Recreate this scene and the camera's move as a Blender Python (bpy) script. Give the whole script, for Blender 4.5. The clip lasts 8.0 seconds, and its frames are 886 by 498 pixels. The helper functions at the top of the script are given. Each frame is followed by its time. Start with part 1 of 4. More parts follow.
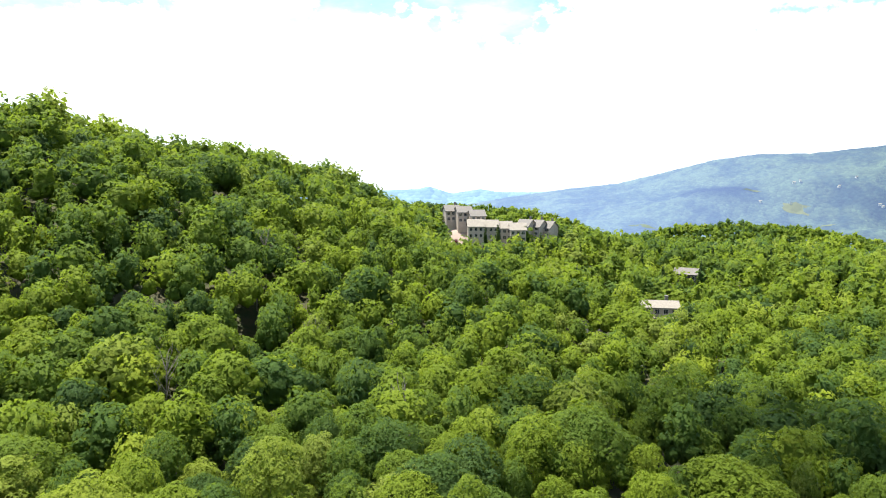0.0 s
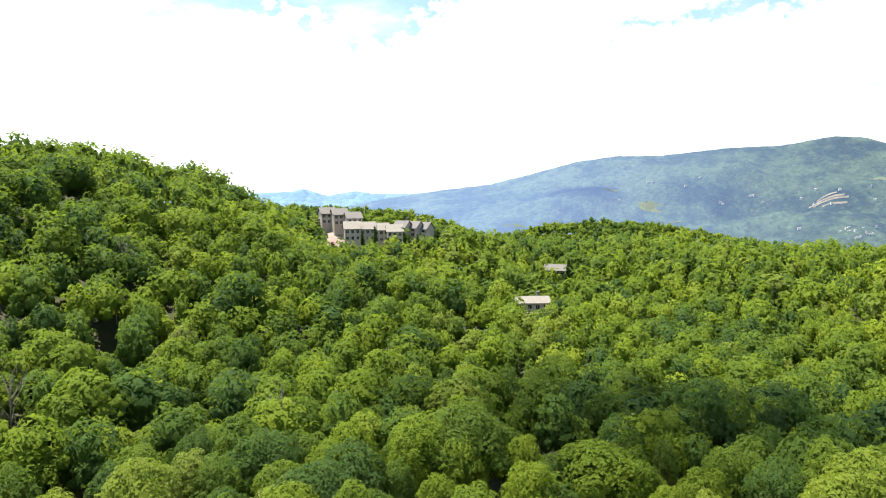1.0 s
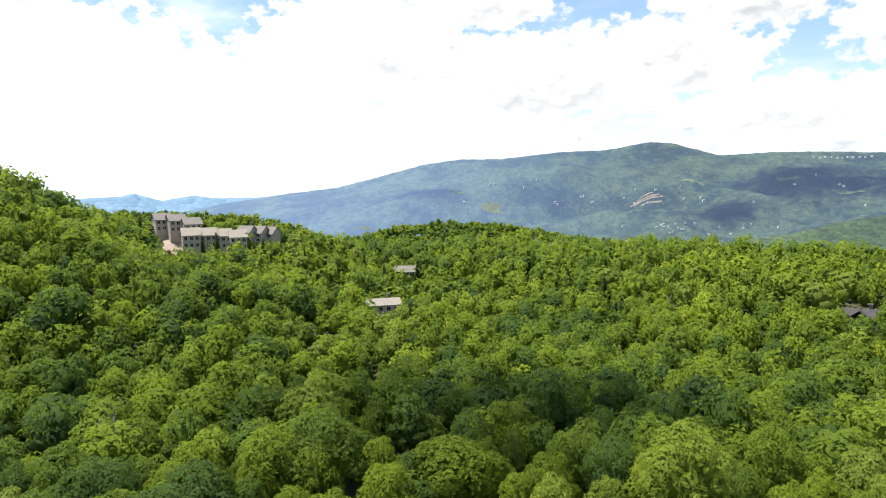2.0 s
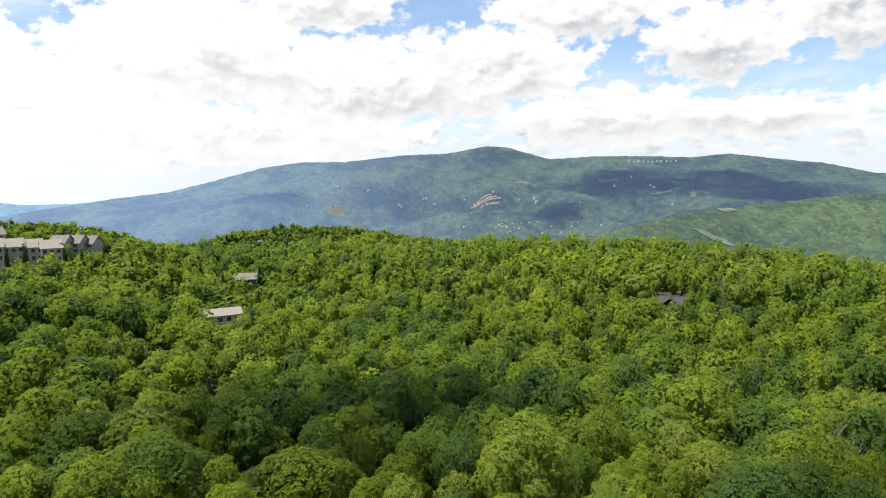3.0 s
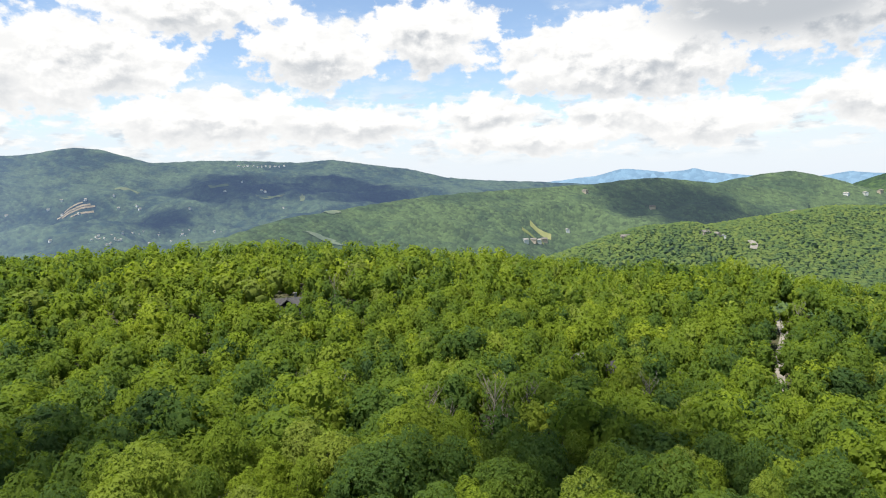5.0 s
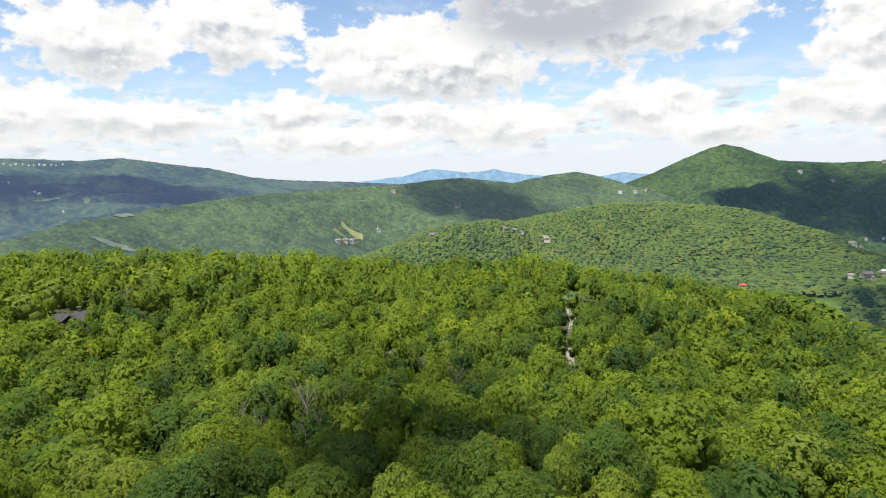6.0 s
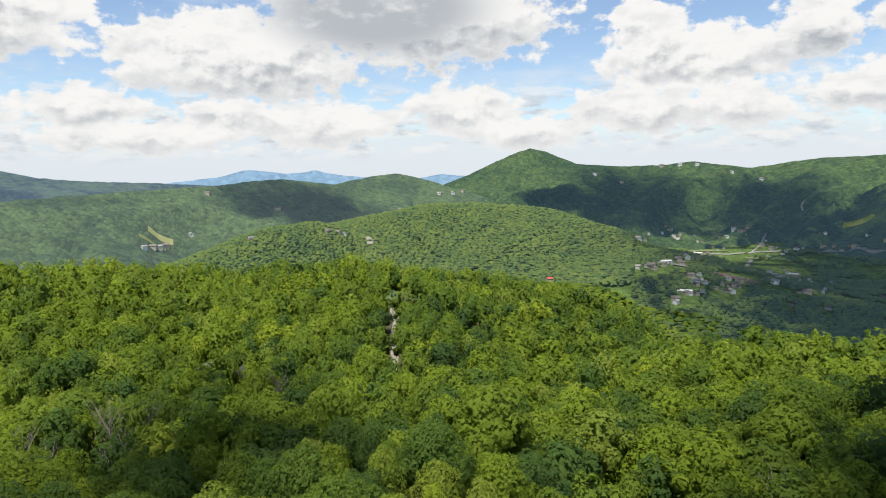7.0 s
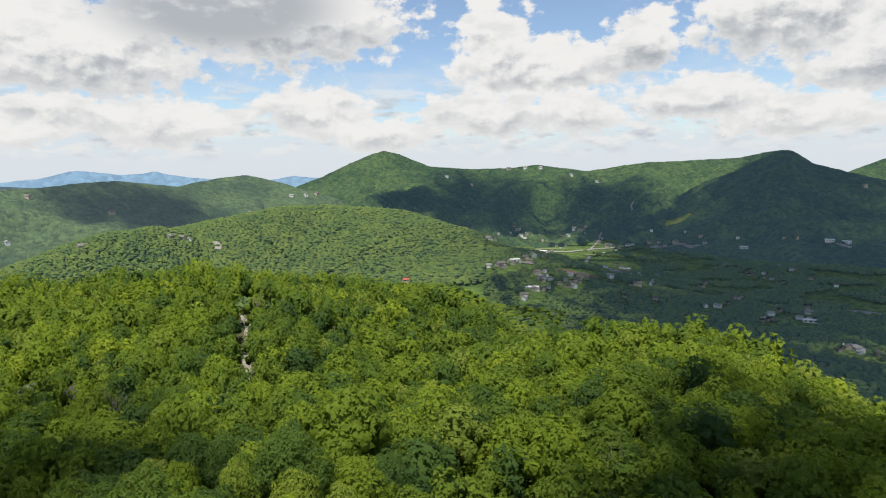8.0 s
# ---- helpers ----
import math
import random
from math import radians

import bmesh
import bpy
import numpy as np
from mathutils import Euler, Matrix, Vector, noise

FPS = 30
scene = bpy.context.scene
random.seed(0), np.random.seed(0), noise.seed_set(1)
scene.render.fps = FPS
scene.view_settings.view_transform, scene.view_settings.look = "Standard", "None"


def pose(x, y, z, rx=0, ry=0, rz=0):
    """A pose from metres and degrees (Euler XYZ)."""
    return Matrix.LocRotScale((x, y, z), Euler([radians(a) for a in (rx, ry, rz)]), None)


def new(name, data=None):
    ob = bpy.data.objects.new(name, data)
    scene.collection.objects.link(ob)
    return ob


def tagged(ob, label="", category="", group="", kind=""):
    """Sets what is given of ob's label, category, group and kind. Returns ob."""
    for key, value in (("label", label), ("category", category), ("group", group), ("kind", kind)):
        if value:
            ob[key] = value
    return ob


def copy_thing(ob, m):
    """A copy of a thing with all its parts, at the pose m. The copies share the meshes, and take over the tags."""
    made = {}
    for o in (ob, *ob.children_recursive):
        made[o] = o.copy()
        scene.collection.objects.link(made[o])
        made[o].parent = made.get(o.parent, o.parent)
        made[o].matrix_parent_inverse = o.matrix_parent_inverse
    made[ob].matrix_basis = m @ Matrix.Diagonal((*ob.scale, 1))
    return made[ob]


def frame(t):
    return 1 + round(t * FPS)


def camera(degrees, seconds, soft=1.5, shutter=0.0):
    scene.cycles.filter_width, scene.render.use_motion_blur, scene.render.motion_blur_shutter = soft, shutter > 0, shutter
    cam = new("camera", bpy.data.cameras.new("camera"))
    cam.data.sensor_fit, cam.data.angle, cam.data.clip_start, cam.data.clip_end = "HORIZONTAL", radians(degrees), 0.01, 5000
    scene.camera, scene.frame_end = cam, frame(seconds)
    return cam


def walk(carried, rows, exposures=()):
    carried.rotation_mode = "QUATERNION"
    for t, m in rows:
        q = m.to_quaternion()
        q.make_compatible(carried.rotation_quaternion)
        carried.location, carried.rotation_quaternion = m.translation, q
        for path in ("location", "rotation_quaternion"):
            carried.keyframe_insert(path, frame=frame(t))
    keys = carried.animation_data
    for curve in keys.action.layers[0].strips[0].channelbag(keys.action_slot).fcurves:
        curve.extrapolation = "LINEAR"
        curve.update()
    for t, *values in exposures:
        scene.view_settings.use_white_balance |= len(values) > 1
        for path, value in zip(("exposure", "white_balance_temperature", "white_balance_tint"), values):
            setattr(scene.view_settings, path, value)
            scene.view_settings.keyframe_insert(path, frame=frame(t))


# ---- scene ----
# Camera: a hovering drone that pans to its right. Eye 60 m above the datum.
cam = camera(68.4, 8.0, soft=1.1)
EYE = 60.0
ROWS = [  # seconds, x, y, z, bearing, pitch, lean
    (0.0, 0.00, 0.00, 0.00, 0.00, -6.07, 0.26),
    (0.5, 0.00, 0.19, 0.00, 5.38, -6.04, 0.36),
    (1.0, 0.07, 0.19, -0.06, 10.80, -5.99, 0.58),
    (1.5, 0.11, 0.25, -0.12, 17.37, -5.94, 0.74),
    (3.0, 0.62, 0.57, -0.15, 37.58, -5.88, 1.15),
    (3.5, 0.96, 0.72, -0.21, 45.00, -5.91, 1.31),
    (4.0, 1.09, 0.75, -0.13, 52.81, -5.98, 1.42),
    (4.5, 1.36, 0.80, -0.15, 61.24, -6.09, 1.47),
    (5.0, 1.47, 0.89, -0.26, 70.64, -6.22, 1.47),
    (6.5, 1.32, -0.24, 0.14, 94.80, -6.77, 1.25),
    (7.0, 1.39, -0.30, 0.01, 102.65, -6.82, 1.09),
    (7.5, 1.48, -0.36, -0.12, 109.81, -6.83, 0.94),
    (8.0, 1.63, -0.54, -0.28, 115.37, -6.84, 0.82),
]
walk(cam, [(t, pose(x, y, EYE + z, 90 + pitch, 0, -bearing) @ pose(0, 0, 0, 0, 0, -lean)) for t, x, y, z, bearing, pitch, lean in ROWS],
     [(0.0, 1.45), (1.5, 1.2), (3.0, 0.78), (5.0, 0.78), (6.5, 0.68), (8.0, 0.48)])

# ---- light ----
SUN_BEARING, SUN_HEIGHT = -50.0, 72.0
sun = new("sun", bpy.data.lights.new("sun", "SUN"))
sun.data.energy, sun.data.angle, sun.data.color = 4.5, radians(0.53), (1.0, 0.95, 0.86)
sun.matrix_basis = pose(0, 0, 500, 90 - SUN_HEIGHT, 0, 180 - SUN_BEARING)


class Nodes:
    """Short hand for node trees."""

    def __init__(self, tree):
        self.tree = tree
        tree.nodes.clear()

    def add(self, kind, out=0, ins=(), **sets):
        n = self.tree.nodes.new(kind)
        for k, v in sets.items():
            setattr(n, k, v)
        for k, v in dict(ins).items():
            if isinstance(v, bpy.types.NodeSocket):
                self.tree.links.new(v, n.inputs[k])
            else:
                n.inputs[k].default_value = v
        return n.outputs[out] if out is not None else n

    def math(self, op, a, b=0.0, c=0.0, clamp=False):
        return self.add("ShaderNodeMath", 0, {0: a, 1: b, 2: c}, operation=op, use_clamp=clamp)

    def mix(self, f, a, b, blend="MIX"):
        n = self.add("ShaderNodeMix", None, {0: f, 6: a, 7: b}, data_type="RGBA", blend_type=blend)
        return n.outputs[2]

    def smooth(self, v, lo, hi, a=0.0, b=1.0):
        return self.add("ShaderNodeMapRange", 0, {0: v, 1: lo, 2: hi, 3: a, 4: b}, interpolation_type="SMOOTHSTEP")

    def noise(self, vec, scale, detail=4.0, rough=0.55, out=0):
        return self.add("ShaderNodeTexNoise", out, {"Vector": vec, "Scale": scale, "Detail": detail, "Roughness": rough})


# cumulus: bearing, elevation, half width, half height, in degrees
CLOUDS = [
    (-22, 9, 14, 4.4), (-5, 9.5, 12, 4.2), (18, 11, 10, 5), (31, 8.5, 11, 4), (-16.5, 16, 7, 3), (27, 14.5, 7, 2.2), (14.5, 9.5, 8.5, 2.6),
    (42.5, 9.6, 8, 3.6), (50.5, 14, 9, 2.2), (60, 10.5, 5.5, 3), (70, 12, 5.8, 3), (86, 9.4, 10.5, 3.6), (100.5, 13, 12.5, 4.2),
    (119.5, 11.6, 3.6, 2.2), (123.5, 8.6, 7.5, 2.5), (132, 10, 3.2, 2.4), (143.5, 11.6, 8, 3.6), (150, 7.4, 7.5, 2.4),
]
LOW_CLOUDS = [
    (6, 6, 14, 4.5), (20, 4.2, 16, 2.2), (63, 4.6, 7, 1.8), (52, 5.2, 9, 2.4), (74.5, 5.2, 4.6, 1.7), (78, 3, 8, 1.2), (84.5, 4.6, 3.6, 1.5),
    (92.5, 4.2, 6.5, 1.9), (104.5, 5.4, 5.2, 2), (110, 3.2, 6, 1.2), (119, 4.8, 5.6, 2), (127, 4.8, 4.6, 1.9), (137, 5.6, 5.6, 2),
    (143, 3.6, 6.5, 1.6),
]


def build_world():
    w = bpy.data.worlds.new("sky")
    scene.world = w
    w.use_nodes = True
    n = Nodes(w.node_tree)
    sky = n.add("ShaderNodeTexSky", 0, (), sky_type="NISHITA", sun_disc=False, sun_elevation=radians(SUN_HEIGHT), sun_rotation=radians(SUN_BEARING), altitude=1000.0)
    air = n.mix(1.0, sky, (0.105, 0.105, 0.105, 1), "MULTIPLY")
    d = n.add("ShaderNodeTexCoord", "Generated")
    xyz = n.add("ShaderNodeSeparateXYZ", None, {0: d})
    bearing = n.math("DEGREES", n.math("ARCTAN2", xyz.outputs[0], xyz.outputs[1]))
    height = n.math("DEGREES", n.math("ARCSINE", xyz.outputs[2]))
    flat = n.add("ShaderNodeCombineXYZ", 0, {0: bearing, 1: height, 2: 0.0})

    def move(v, by):
        return n.add("ShaderNodeVectorMath", 0, {0: v, 1: by}, operation="ADD")

    def stretch(v, by):
        return n.add("ShaderNodeVectorMath", 0, {0: v, 1: by}, operation="MULTIPLY")

    # each cloud: how deep inside it one looks, and how high up in it, from its base to its top
    q = stretch(flat, (0.115, 0.16, 1))
    warp = stretch(move(n.noise(q, 1.6, 4.0, 0.6, out="Color"), (-0.5, -0.5, -0.5)), (5.0, 2.6, 0))
    pw = move(flat, warp)
    best = lift = weight = None
    for b, e, rx, ry in CLOUDS + LOW_CLOUDS:
        v = stretch(move(pw, (-b, -e, 0)), (0.97 / rx, 0.97 / ry, 0))
        far = n.add("ShaderNodeVectorMath", "Value", {0: v}, operation="LENGTH")
        best = far if best is None else n.math("SMOOTH_MIN", best, far, 0.2)
        w = n.math("POWER", n.math("MAXIMUM", n.math("SUBTRACT", 1.3, far), 0.0), 2.0)
        up = n.math("MULTIPLY", w, n.add("ShaderNodeSeparateXYZ", 1, {0: v}))
        lift = up if lift is None else n.math("ADD", lift, up)
        weight = w if weight is None else n.math("ADD", weight, w)
    lift = n.math("DIVIDE", lift, n.math("ADD", weight, 0.03))
    puff, toward = n.noise(q, 4.2, 8.0, 0.58), n.noise(stretch(move(flat, (-0.3, 0.55, 0)), (0.115, 0.16, 1)), 4.2, 8.0, 0.58)
    wide, wide_up = n.noise(q, 1.7, 2.0, 0.5), n.noise(stretch(move(flat, (-0.6, 1.3, 0)), (0.115, 0.16, 1)), 1.7, 2.0, 0.5)
    relief = n.math("ADD", n.math("MULTIPLY", n.math("SUBTRACT", puff, toward), 1.9), n.math("MULTIPLY", n.math("SUBTRACT", wide, wide_up), 1.6))
    here = n.math("ADD", n.math("SUBTRACT", 1.0, best), n.math("MULTIPLY", n.math("SUBTRACT", puff, 0.47), 1.7))
    body = n.smooth(here, -0.05, 0.2)
    under = n.math("MULTIPLY", n.smooth(n.math("ADD", lift, relief), 0.2, -0.8), n.smooth(here, 0.05, 0.75, 0.35, 1.0))
    # thin high veil: thick towards the sun, and low over the horizon
    veil = n.noise(n.add("ShaderNodeVectorMath", 0, {0: flat, 1: (0.05, 0.13, 1)}, operation="MULTIPLY"), 1.6, 6.0, 0.6)
    sunward = n.smooth(bearing, 85.0, -5.0, 0.0, 1.0)
    low = n.smooth(height, 6.0, -1.0)
    cover = n.smooth(n.math("ADD", veil, n.math("ADD", n.math("MULTIPLY", n.math("MULTIPLY", sunward, n.smooth(height, 17.0, 9.0, 0.5, 1.0)), 0.14), n.math("MULTIPLY", low, 0.6))), 0.5, 0.8)
    bright = n.smooth(bearing, 25.0, -10.0, 0.6, 0.76)
    heavy = n.add("ShaderNodeVectorMath", 0, {0: n.add("ShaderNodeVectorMath", 0, {0: flat, 1: (-97.5, -13.5, 0)}, operation="ADD"), 1: (0.1, 0.24, 0)}, operation="MULTIPLY")
    heavy = n.smooth(n.add("ShaderNodeVectorMath", "Value", {0: heavy}, operation="LENGTH"), 1.25, 0.5, 0.0, 0.85)
    heavy = n.math("MULTIPLY", heavy, n.smooth(n.noise(n.add("ShaderNodeVectorMath", 0, {0: flat, 1: (0.10, 0.2, 1)}, operation="MULTIPLY"), 2.0, 6.0, 0.6), 0.22, 0.5))
    shade = n.math("MULTIPLY", n.math("MAXIMUM", under, heavy), n.math("MULTIPLY", n.smooth(bearing, -10.0, 95.0, 0.5, 1.0), n.smooth(height, 1.0, 9.0, 0.6, 1.0)))
    tuft = n.noise(n.add("ShaderNodeVectorMath", 0, {0: flat, 1: (0.10, 0.2, 1)}, operation="MULTIPLY"), 3.1, 5.0, 0.6)
    shade = n.math("MAXIMUM", shade, n.smooth(tuft, 0.47, 0.68, 0.0, 0.2))
    lump = n.mix(shade, (1.04, 1.03, 1.01, 1), (0.45, 0.49, 0.54, 1))
    col = n.mix(n.math("MULTIPLY", cover, 0.8), air, n.mix(1.0, (0.80, 0.88, 0.97, 1), bright, "MULTIPLY"))
    # rows of small cumulus low over the land, and the pale air at the horizon
    rows = n.noise(n.add("ShaderNodeVectorMath", 0, {0: flat, 1: (0.16, 0.5, 1)}, operation="MULTIPLY"), 2.0, 6.0, 0.58)
    rows2 = n.noise(n.add("ShaderNodeVectorMath", 0, {0: n.add("ShaderNodeVectorMath", 0, {0: flat, 1: (-0.3, 0.7, 0)}, operation="ADD"), 1: (0.16, 0.5, 1)}, operation="MULTIPLY"), 2.0, 6.0, 0.58)
    band = n.math("MULTIPLY", n.smooth(height, 0.6, 2.6), n.smooth(height, 9.0, 5.0))
    small = n.math("MULTIPLY", n.smooth(rows, 0.44, 0.58), band)
    lit = n.mix(n.smooth(rows2, 0.42, 0.68), (1.0, 0.99, 0.97, 1), (0.62, 0.67, 0.73, 1))
    col = n.mix(n.smooth(height, 3.2, 0.2, 0.0, 0.65), col, n.mix(1.0, (0.84, 0.9, 0.97, 1), bright, "MULTIPLY"))
    col = n.mix(n.math("MULTIPLY", small, 0.85), col, n.mix(1.0, lit, bright, "MULTIPLY"))
    col = n.mix(body, col, n.mix(1.0, lump, bright, "MULTIPLY"))
    bg = n.add("ShaderNodeBackground", 0, {"Color": col, "Strength": 1.0})
    n.add("ShaderNodeOutputWorld", None, {"Surface": bg})


build_world()



# ---- materials ----
def material(name):
    m = bpy.data.materials.new(name)
    m.use_nodes = True
    return m, Nodes(m.node_tree)


def finish(n, shader):
    n.add("ShaderNodeOutputMaterial", None, {"Surface": shader})


def leaf_material(name, stops, source, grain=3.2, holes=True, air=None):
    """Foliage whose green differs from tree to tree: source is 'object' or the name of an attribute. Sprays of leaves have gaps."""
    m, n = material(name)
    if source == "object":
        tint = n.add("ShaderNodeObjectInfo", "Random")
    else:
        tint = n.add("ShaderNodeAttribute", "Fac", (), attribute_name=source)
    ramp = n.add("ShaderNodeValToRGB", None, {0: tint})
    cr = ramp.color_ramp
    while len(cr.elements) < len(stops):
        cr.elements.new(0.5)
    for i, (p, c) in enumerate(stops):
        cr.elements[i].position, cr.elements[i].color = p, (*c, 1)
    isle = n.add("ShaderNodeNewGeometry", "Random Per Island")
    where = n.add("ShaderNodeNewGeometry", "Position")
    coarse = n.noise(where, 0.3, 3.0)
    fine = n.noise(where, grain, 5.0, 0.7)
    leaf = n.noise(where, grain * 1.3, 2.0, 0.6)
    col = n.mix(n.smooth(isle, 0.0, 1.0, 0.0, 0.22), ramp.outputs[0], n.mix(0.5, ramp.outputs[0], (0.26, 0.33, 0.02, 1)))
    col = n.mix(n.smooth(coarse, 0.35, 0.7, 0.0, 0.35), col, n.mix(0.55, col, (0.05, 0.10, 0.016, 1)))
    # darker where the bump is low: shade between leaf clusters put into the colour
    col = n.mix(n.smooth(fine, 0.6, 0.38, 0.0, 0.35), col, n.mix(0.75, col, (0.025, 0.05, 0.01, 1)))
    bump = n.add("ShaderNodeBump", 0, {"Height": fine, "Strength": 0.55, "Distance": 1.2 / grain})
    p = n.add("ShaderNodeBsdfPrincipled", 0, {"Base Color": col, "Roughness": 0.6, "Specular IOR Level": 0.08, "Normal": bump})
    t = n.add("ShaderNodeBsdfTranslucent", 0, {"Color": n.mix(0.45, col, (0.24, 0.34, 0.02, 1)), "Normal": bump})
    p = n.add("ShaderNodeMixShader", 0, {0: 0.48, 1: p, 2: t})
    # distance haze of far woods, painted on as a faint bluish emission
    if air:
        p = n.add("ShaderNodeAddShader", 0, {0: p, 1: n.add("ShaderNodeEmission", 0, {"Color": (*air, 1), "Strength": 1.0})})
    if holes:
        p = n.add("ShaderNodeMixShader", 0, {0: n.math("GREATER_THAN", leaf, 0.45), 1: n.add("ShaderNodeBsdfTransparent"), 2: p})
    finish(n, p)
    return m


GREENS = [(0.0, (0.054, 0.105, 0.036)), (0.15, (0.076, 0.138, 0.033)), (0.35, (0.124, 0.19, 0.03)), (0.55, (0.177, 0.245, 0.028)), (0.75, (0.228, 0.3, 0.028)), (0.9, (0.228, 0.28, 0.055)), (1.0, (0.31, 0.38, 0.035))]
# narrower range of greens, distance haze mixed into the colour
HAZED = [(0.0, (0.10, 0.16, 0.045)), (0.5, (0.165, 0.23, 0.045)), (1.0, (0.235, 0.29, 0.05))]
LEAF = leaf_material("broad leaves", GREENS, "object", 4.2)
LEAF_WOODS = leaf_material("broad leaves of the woods", GREENS, "tint", 2.6, False)
LEAF_FAR = leaf_material("broad leaves of the distant woods", GREENS, "tint", 0.6, False)
LEAF_BACKDROP = leaf_material("hazed broad leaves across the valley", HAZED, "tint", 0.6, False, (0.008, 0.015, 0.026))
NEEDLE = leaf_material("needles", [(0.0, (0.025, 0.055, 0.025)), (1.0, (0.045, 0.085, 0.035))], "object", 3.0, False)


def plain_material(name, colour, rough=0.7, other=None, scale=1.0, metal=0.0, bump=0.0, spec=0.4):
    m, n = material(name)
    co = n.add("ShaderNodeNewGeometry", "Position")
    f = n.noise(co, scale, 5.0, 0.6)
    c2 = other or tuple(0.72 * c for c in colour)
    col = n.mix(n.smooth(f, 0.3, 0.7), (*colour, 1), (*c2, 1))
    ins = {"Base Color": col, "Roughness": rough, "Metallic": metal, "Specular IOR Level": spec}
    if bump:
        ins["Normal"] = n.add("ShaderNodeBump", 0, {"Height": f, "Strength": bump, "Distance": 0.1})
    finish(n, n.add("ShaderNodeBsdfPrincipled", 0, ins))
    return m


BARK = plain_material("bark", (0.16, 0.13, 0.10), 0.9, (0.07, 0.055, 0.045), 3.0, bump=0.5)
PALE_BARK = plain_material("weathered bare wood", (0.26, 0.225, 0.18), 0.9, (0.15, 0.13, 0.10), 3.0)
FLOOR = plain_material("leaf litter and undergrowth", (0.035, 0.05, 0.015), 0.95, (0.07, 0.06, 0.03), 0.4, bump=0.5)


def woods_material(name, colour, other, cell, haze_glow=(0, 0, 0), meadow=None, sunward=None, contrast=0.8):
    """A wooded slope seen from afar: crowns as cells, patches of lighter and darker wood; the emission paints the blue
    haze of the air before a far backdrop.
    """
    m, n = material(name)
    co = n.add("ShaderNodeNewGeometry", "Position")
    v = n.add("ShaderNodeTexVoronoi", None, {"Vector": co, "Scale": 1.0 / cell, "Randomness": 1.0})
    big = n.noise(co, 0.004, 4.0, 0.6)
    mid = n.noise(co, 0.02, 4.0, 0.6)
    col = n.mix(n.smooth(n.math("ADD", big, n.math("MULTIPLY", mid, 0.6)), 0.66, 0.95), (*colour, 1), (*other, 1))
    col = n.mix(contrast, col, n.mix(v.outputs["Color"], (0.35, 0.35, 0.35, 1), (1.7, 1.7, 1.7, 1)), "MULTIPLY")
    if meadow:
        f = n.noise(co, 0.0045, 3.0, 0.5)
        col = n.mix(n.smooth(f, 0.68, 0.7), col, (*meadow, 1))
    h = n.math("SUBTRACT", 1.0, v.outputs["Distance"])
    nb = n.add("ShaderNodeBump", 0, {"Height": h, "Strength": 0.75 * contrast, "Distance": cell * 0.6})
    sh = n.add("ShaderNodeBsdfPrincipled", 0, {"Base Color": col, "Roughness": 0.9, "Specular IOR Level": 0.1, "Normal": nb})
    if max(haze_glow) > 0:
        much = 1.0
        if sunward:  # haze emission painted stronger on the sun's side of the mountain
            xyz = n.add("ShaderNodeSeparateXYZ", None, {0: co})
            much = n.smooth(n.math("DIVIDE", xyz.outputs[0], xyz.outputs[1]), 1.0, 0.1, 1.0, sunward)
        sh = n.add("ShaderNodeAddShader", 0, {0: sh, 1: n.add("ShaderNodeEmission", 0, {"Color": (*haze_glow, 1), "Strength": much})})
    finish(n, sh)
    return m


# ---- the lie of the land: bearing (degrees from the first view), distance and height over the datum, in metres ----
def P(bearing, distance, height=0.0):
    return (distance * math.sin(radians(bearing)), distance * math.cos(radians(bearing)), height)


def value_noise(x, y, seed=0):
    xi, yi = np.floor(x).astype(np.int64), np.floor(y).astype(np.int64)
    fx, fy = x - xi, y - yi
    fx, fy = fx * fx * (3 - 2 * fx), fy * fy * (3 - 2 * fy)

    def h(a, b):
        k = (a * 374761393 + b * 668265263 + seed * 974711) & 0x7FFFFFFF
        k = ((k ^ (k >> 13)) * 1274126177) & 0x7FFFFFFF
        return ((k ^ (k >> 16)) & 0xFFFF) / 65535.0

    return (h(xi, yi) * (1 - fx) + h(xi + 1, yi) * fx) * (1 - fy) + (h(xi, yi + 1) * (1 - fx) + h(xi + 1, yi + 1) * fx) * fy


def fractal(x, y, size, octaves=4, seed=0):
    """About -1 to 1."""
    s, a, out = size, 1.0, 0.0
    for i in range(octaves):
        out = out + a * (2 * value_noise(x / s + 17.3 * i, y / s - 9.1 * i, seed + i) - 1)
        s, a = s * 0.5, a * 0.5
    return out / 1.6


def step(v):
    v = np.clip(v, 0, 1)
    return v * v * (3 - 2 * v)


def crest(x, y, line):
    """Distance to a ridge line, and the ridge's height at the nearest point."""
    best, height = np.full(x.shape, 1e9), np.zeros(x.shape)
    pts = [P(*p) for p in line]
    for (ax, ay, az), (bx, by, bz) in zip(pts, pts[1:]):
        dx, dy = bx - ax, by - ay
        u = np.clip(((x - ax) * dx + (y - ay) * dy) / (dx * dx + dy * dy), 0, 1)
        d = np.hypot(x - ax - u * dx, y - ay - u * dy)
        near = d < best
        best, height = np.where(near, d, best), np.where(near, az + u * (bz - az), height)
    return best, height


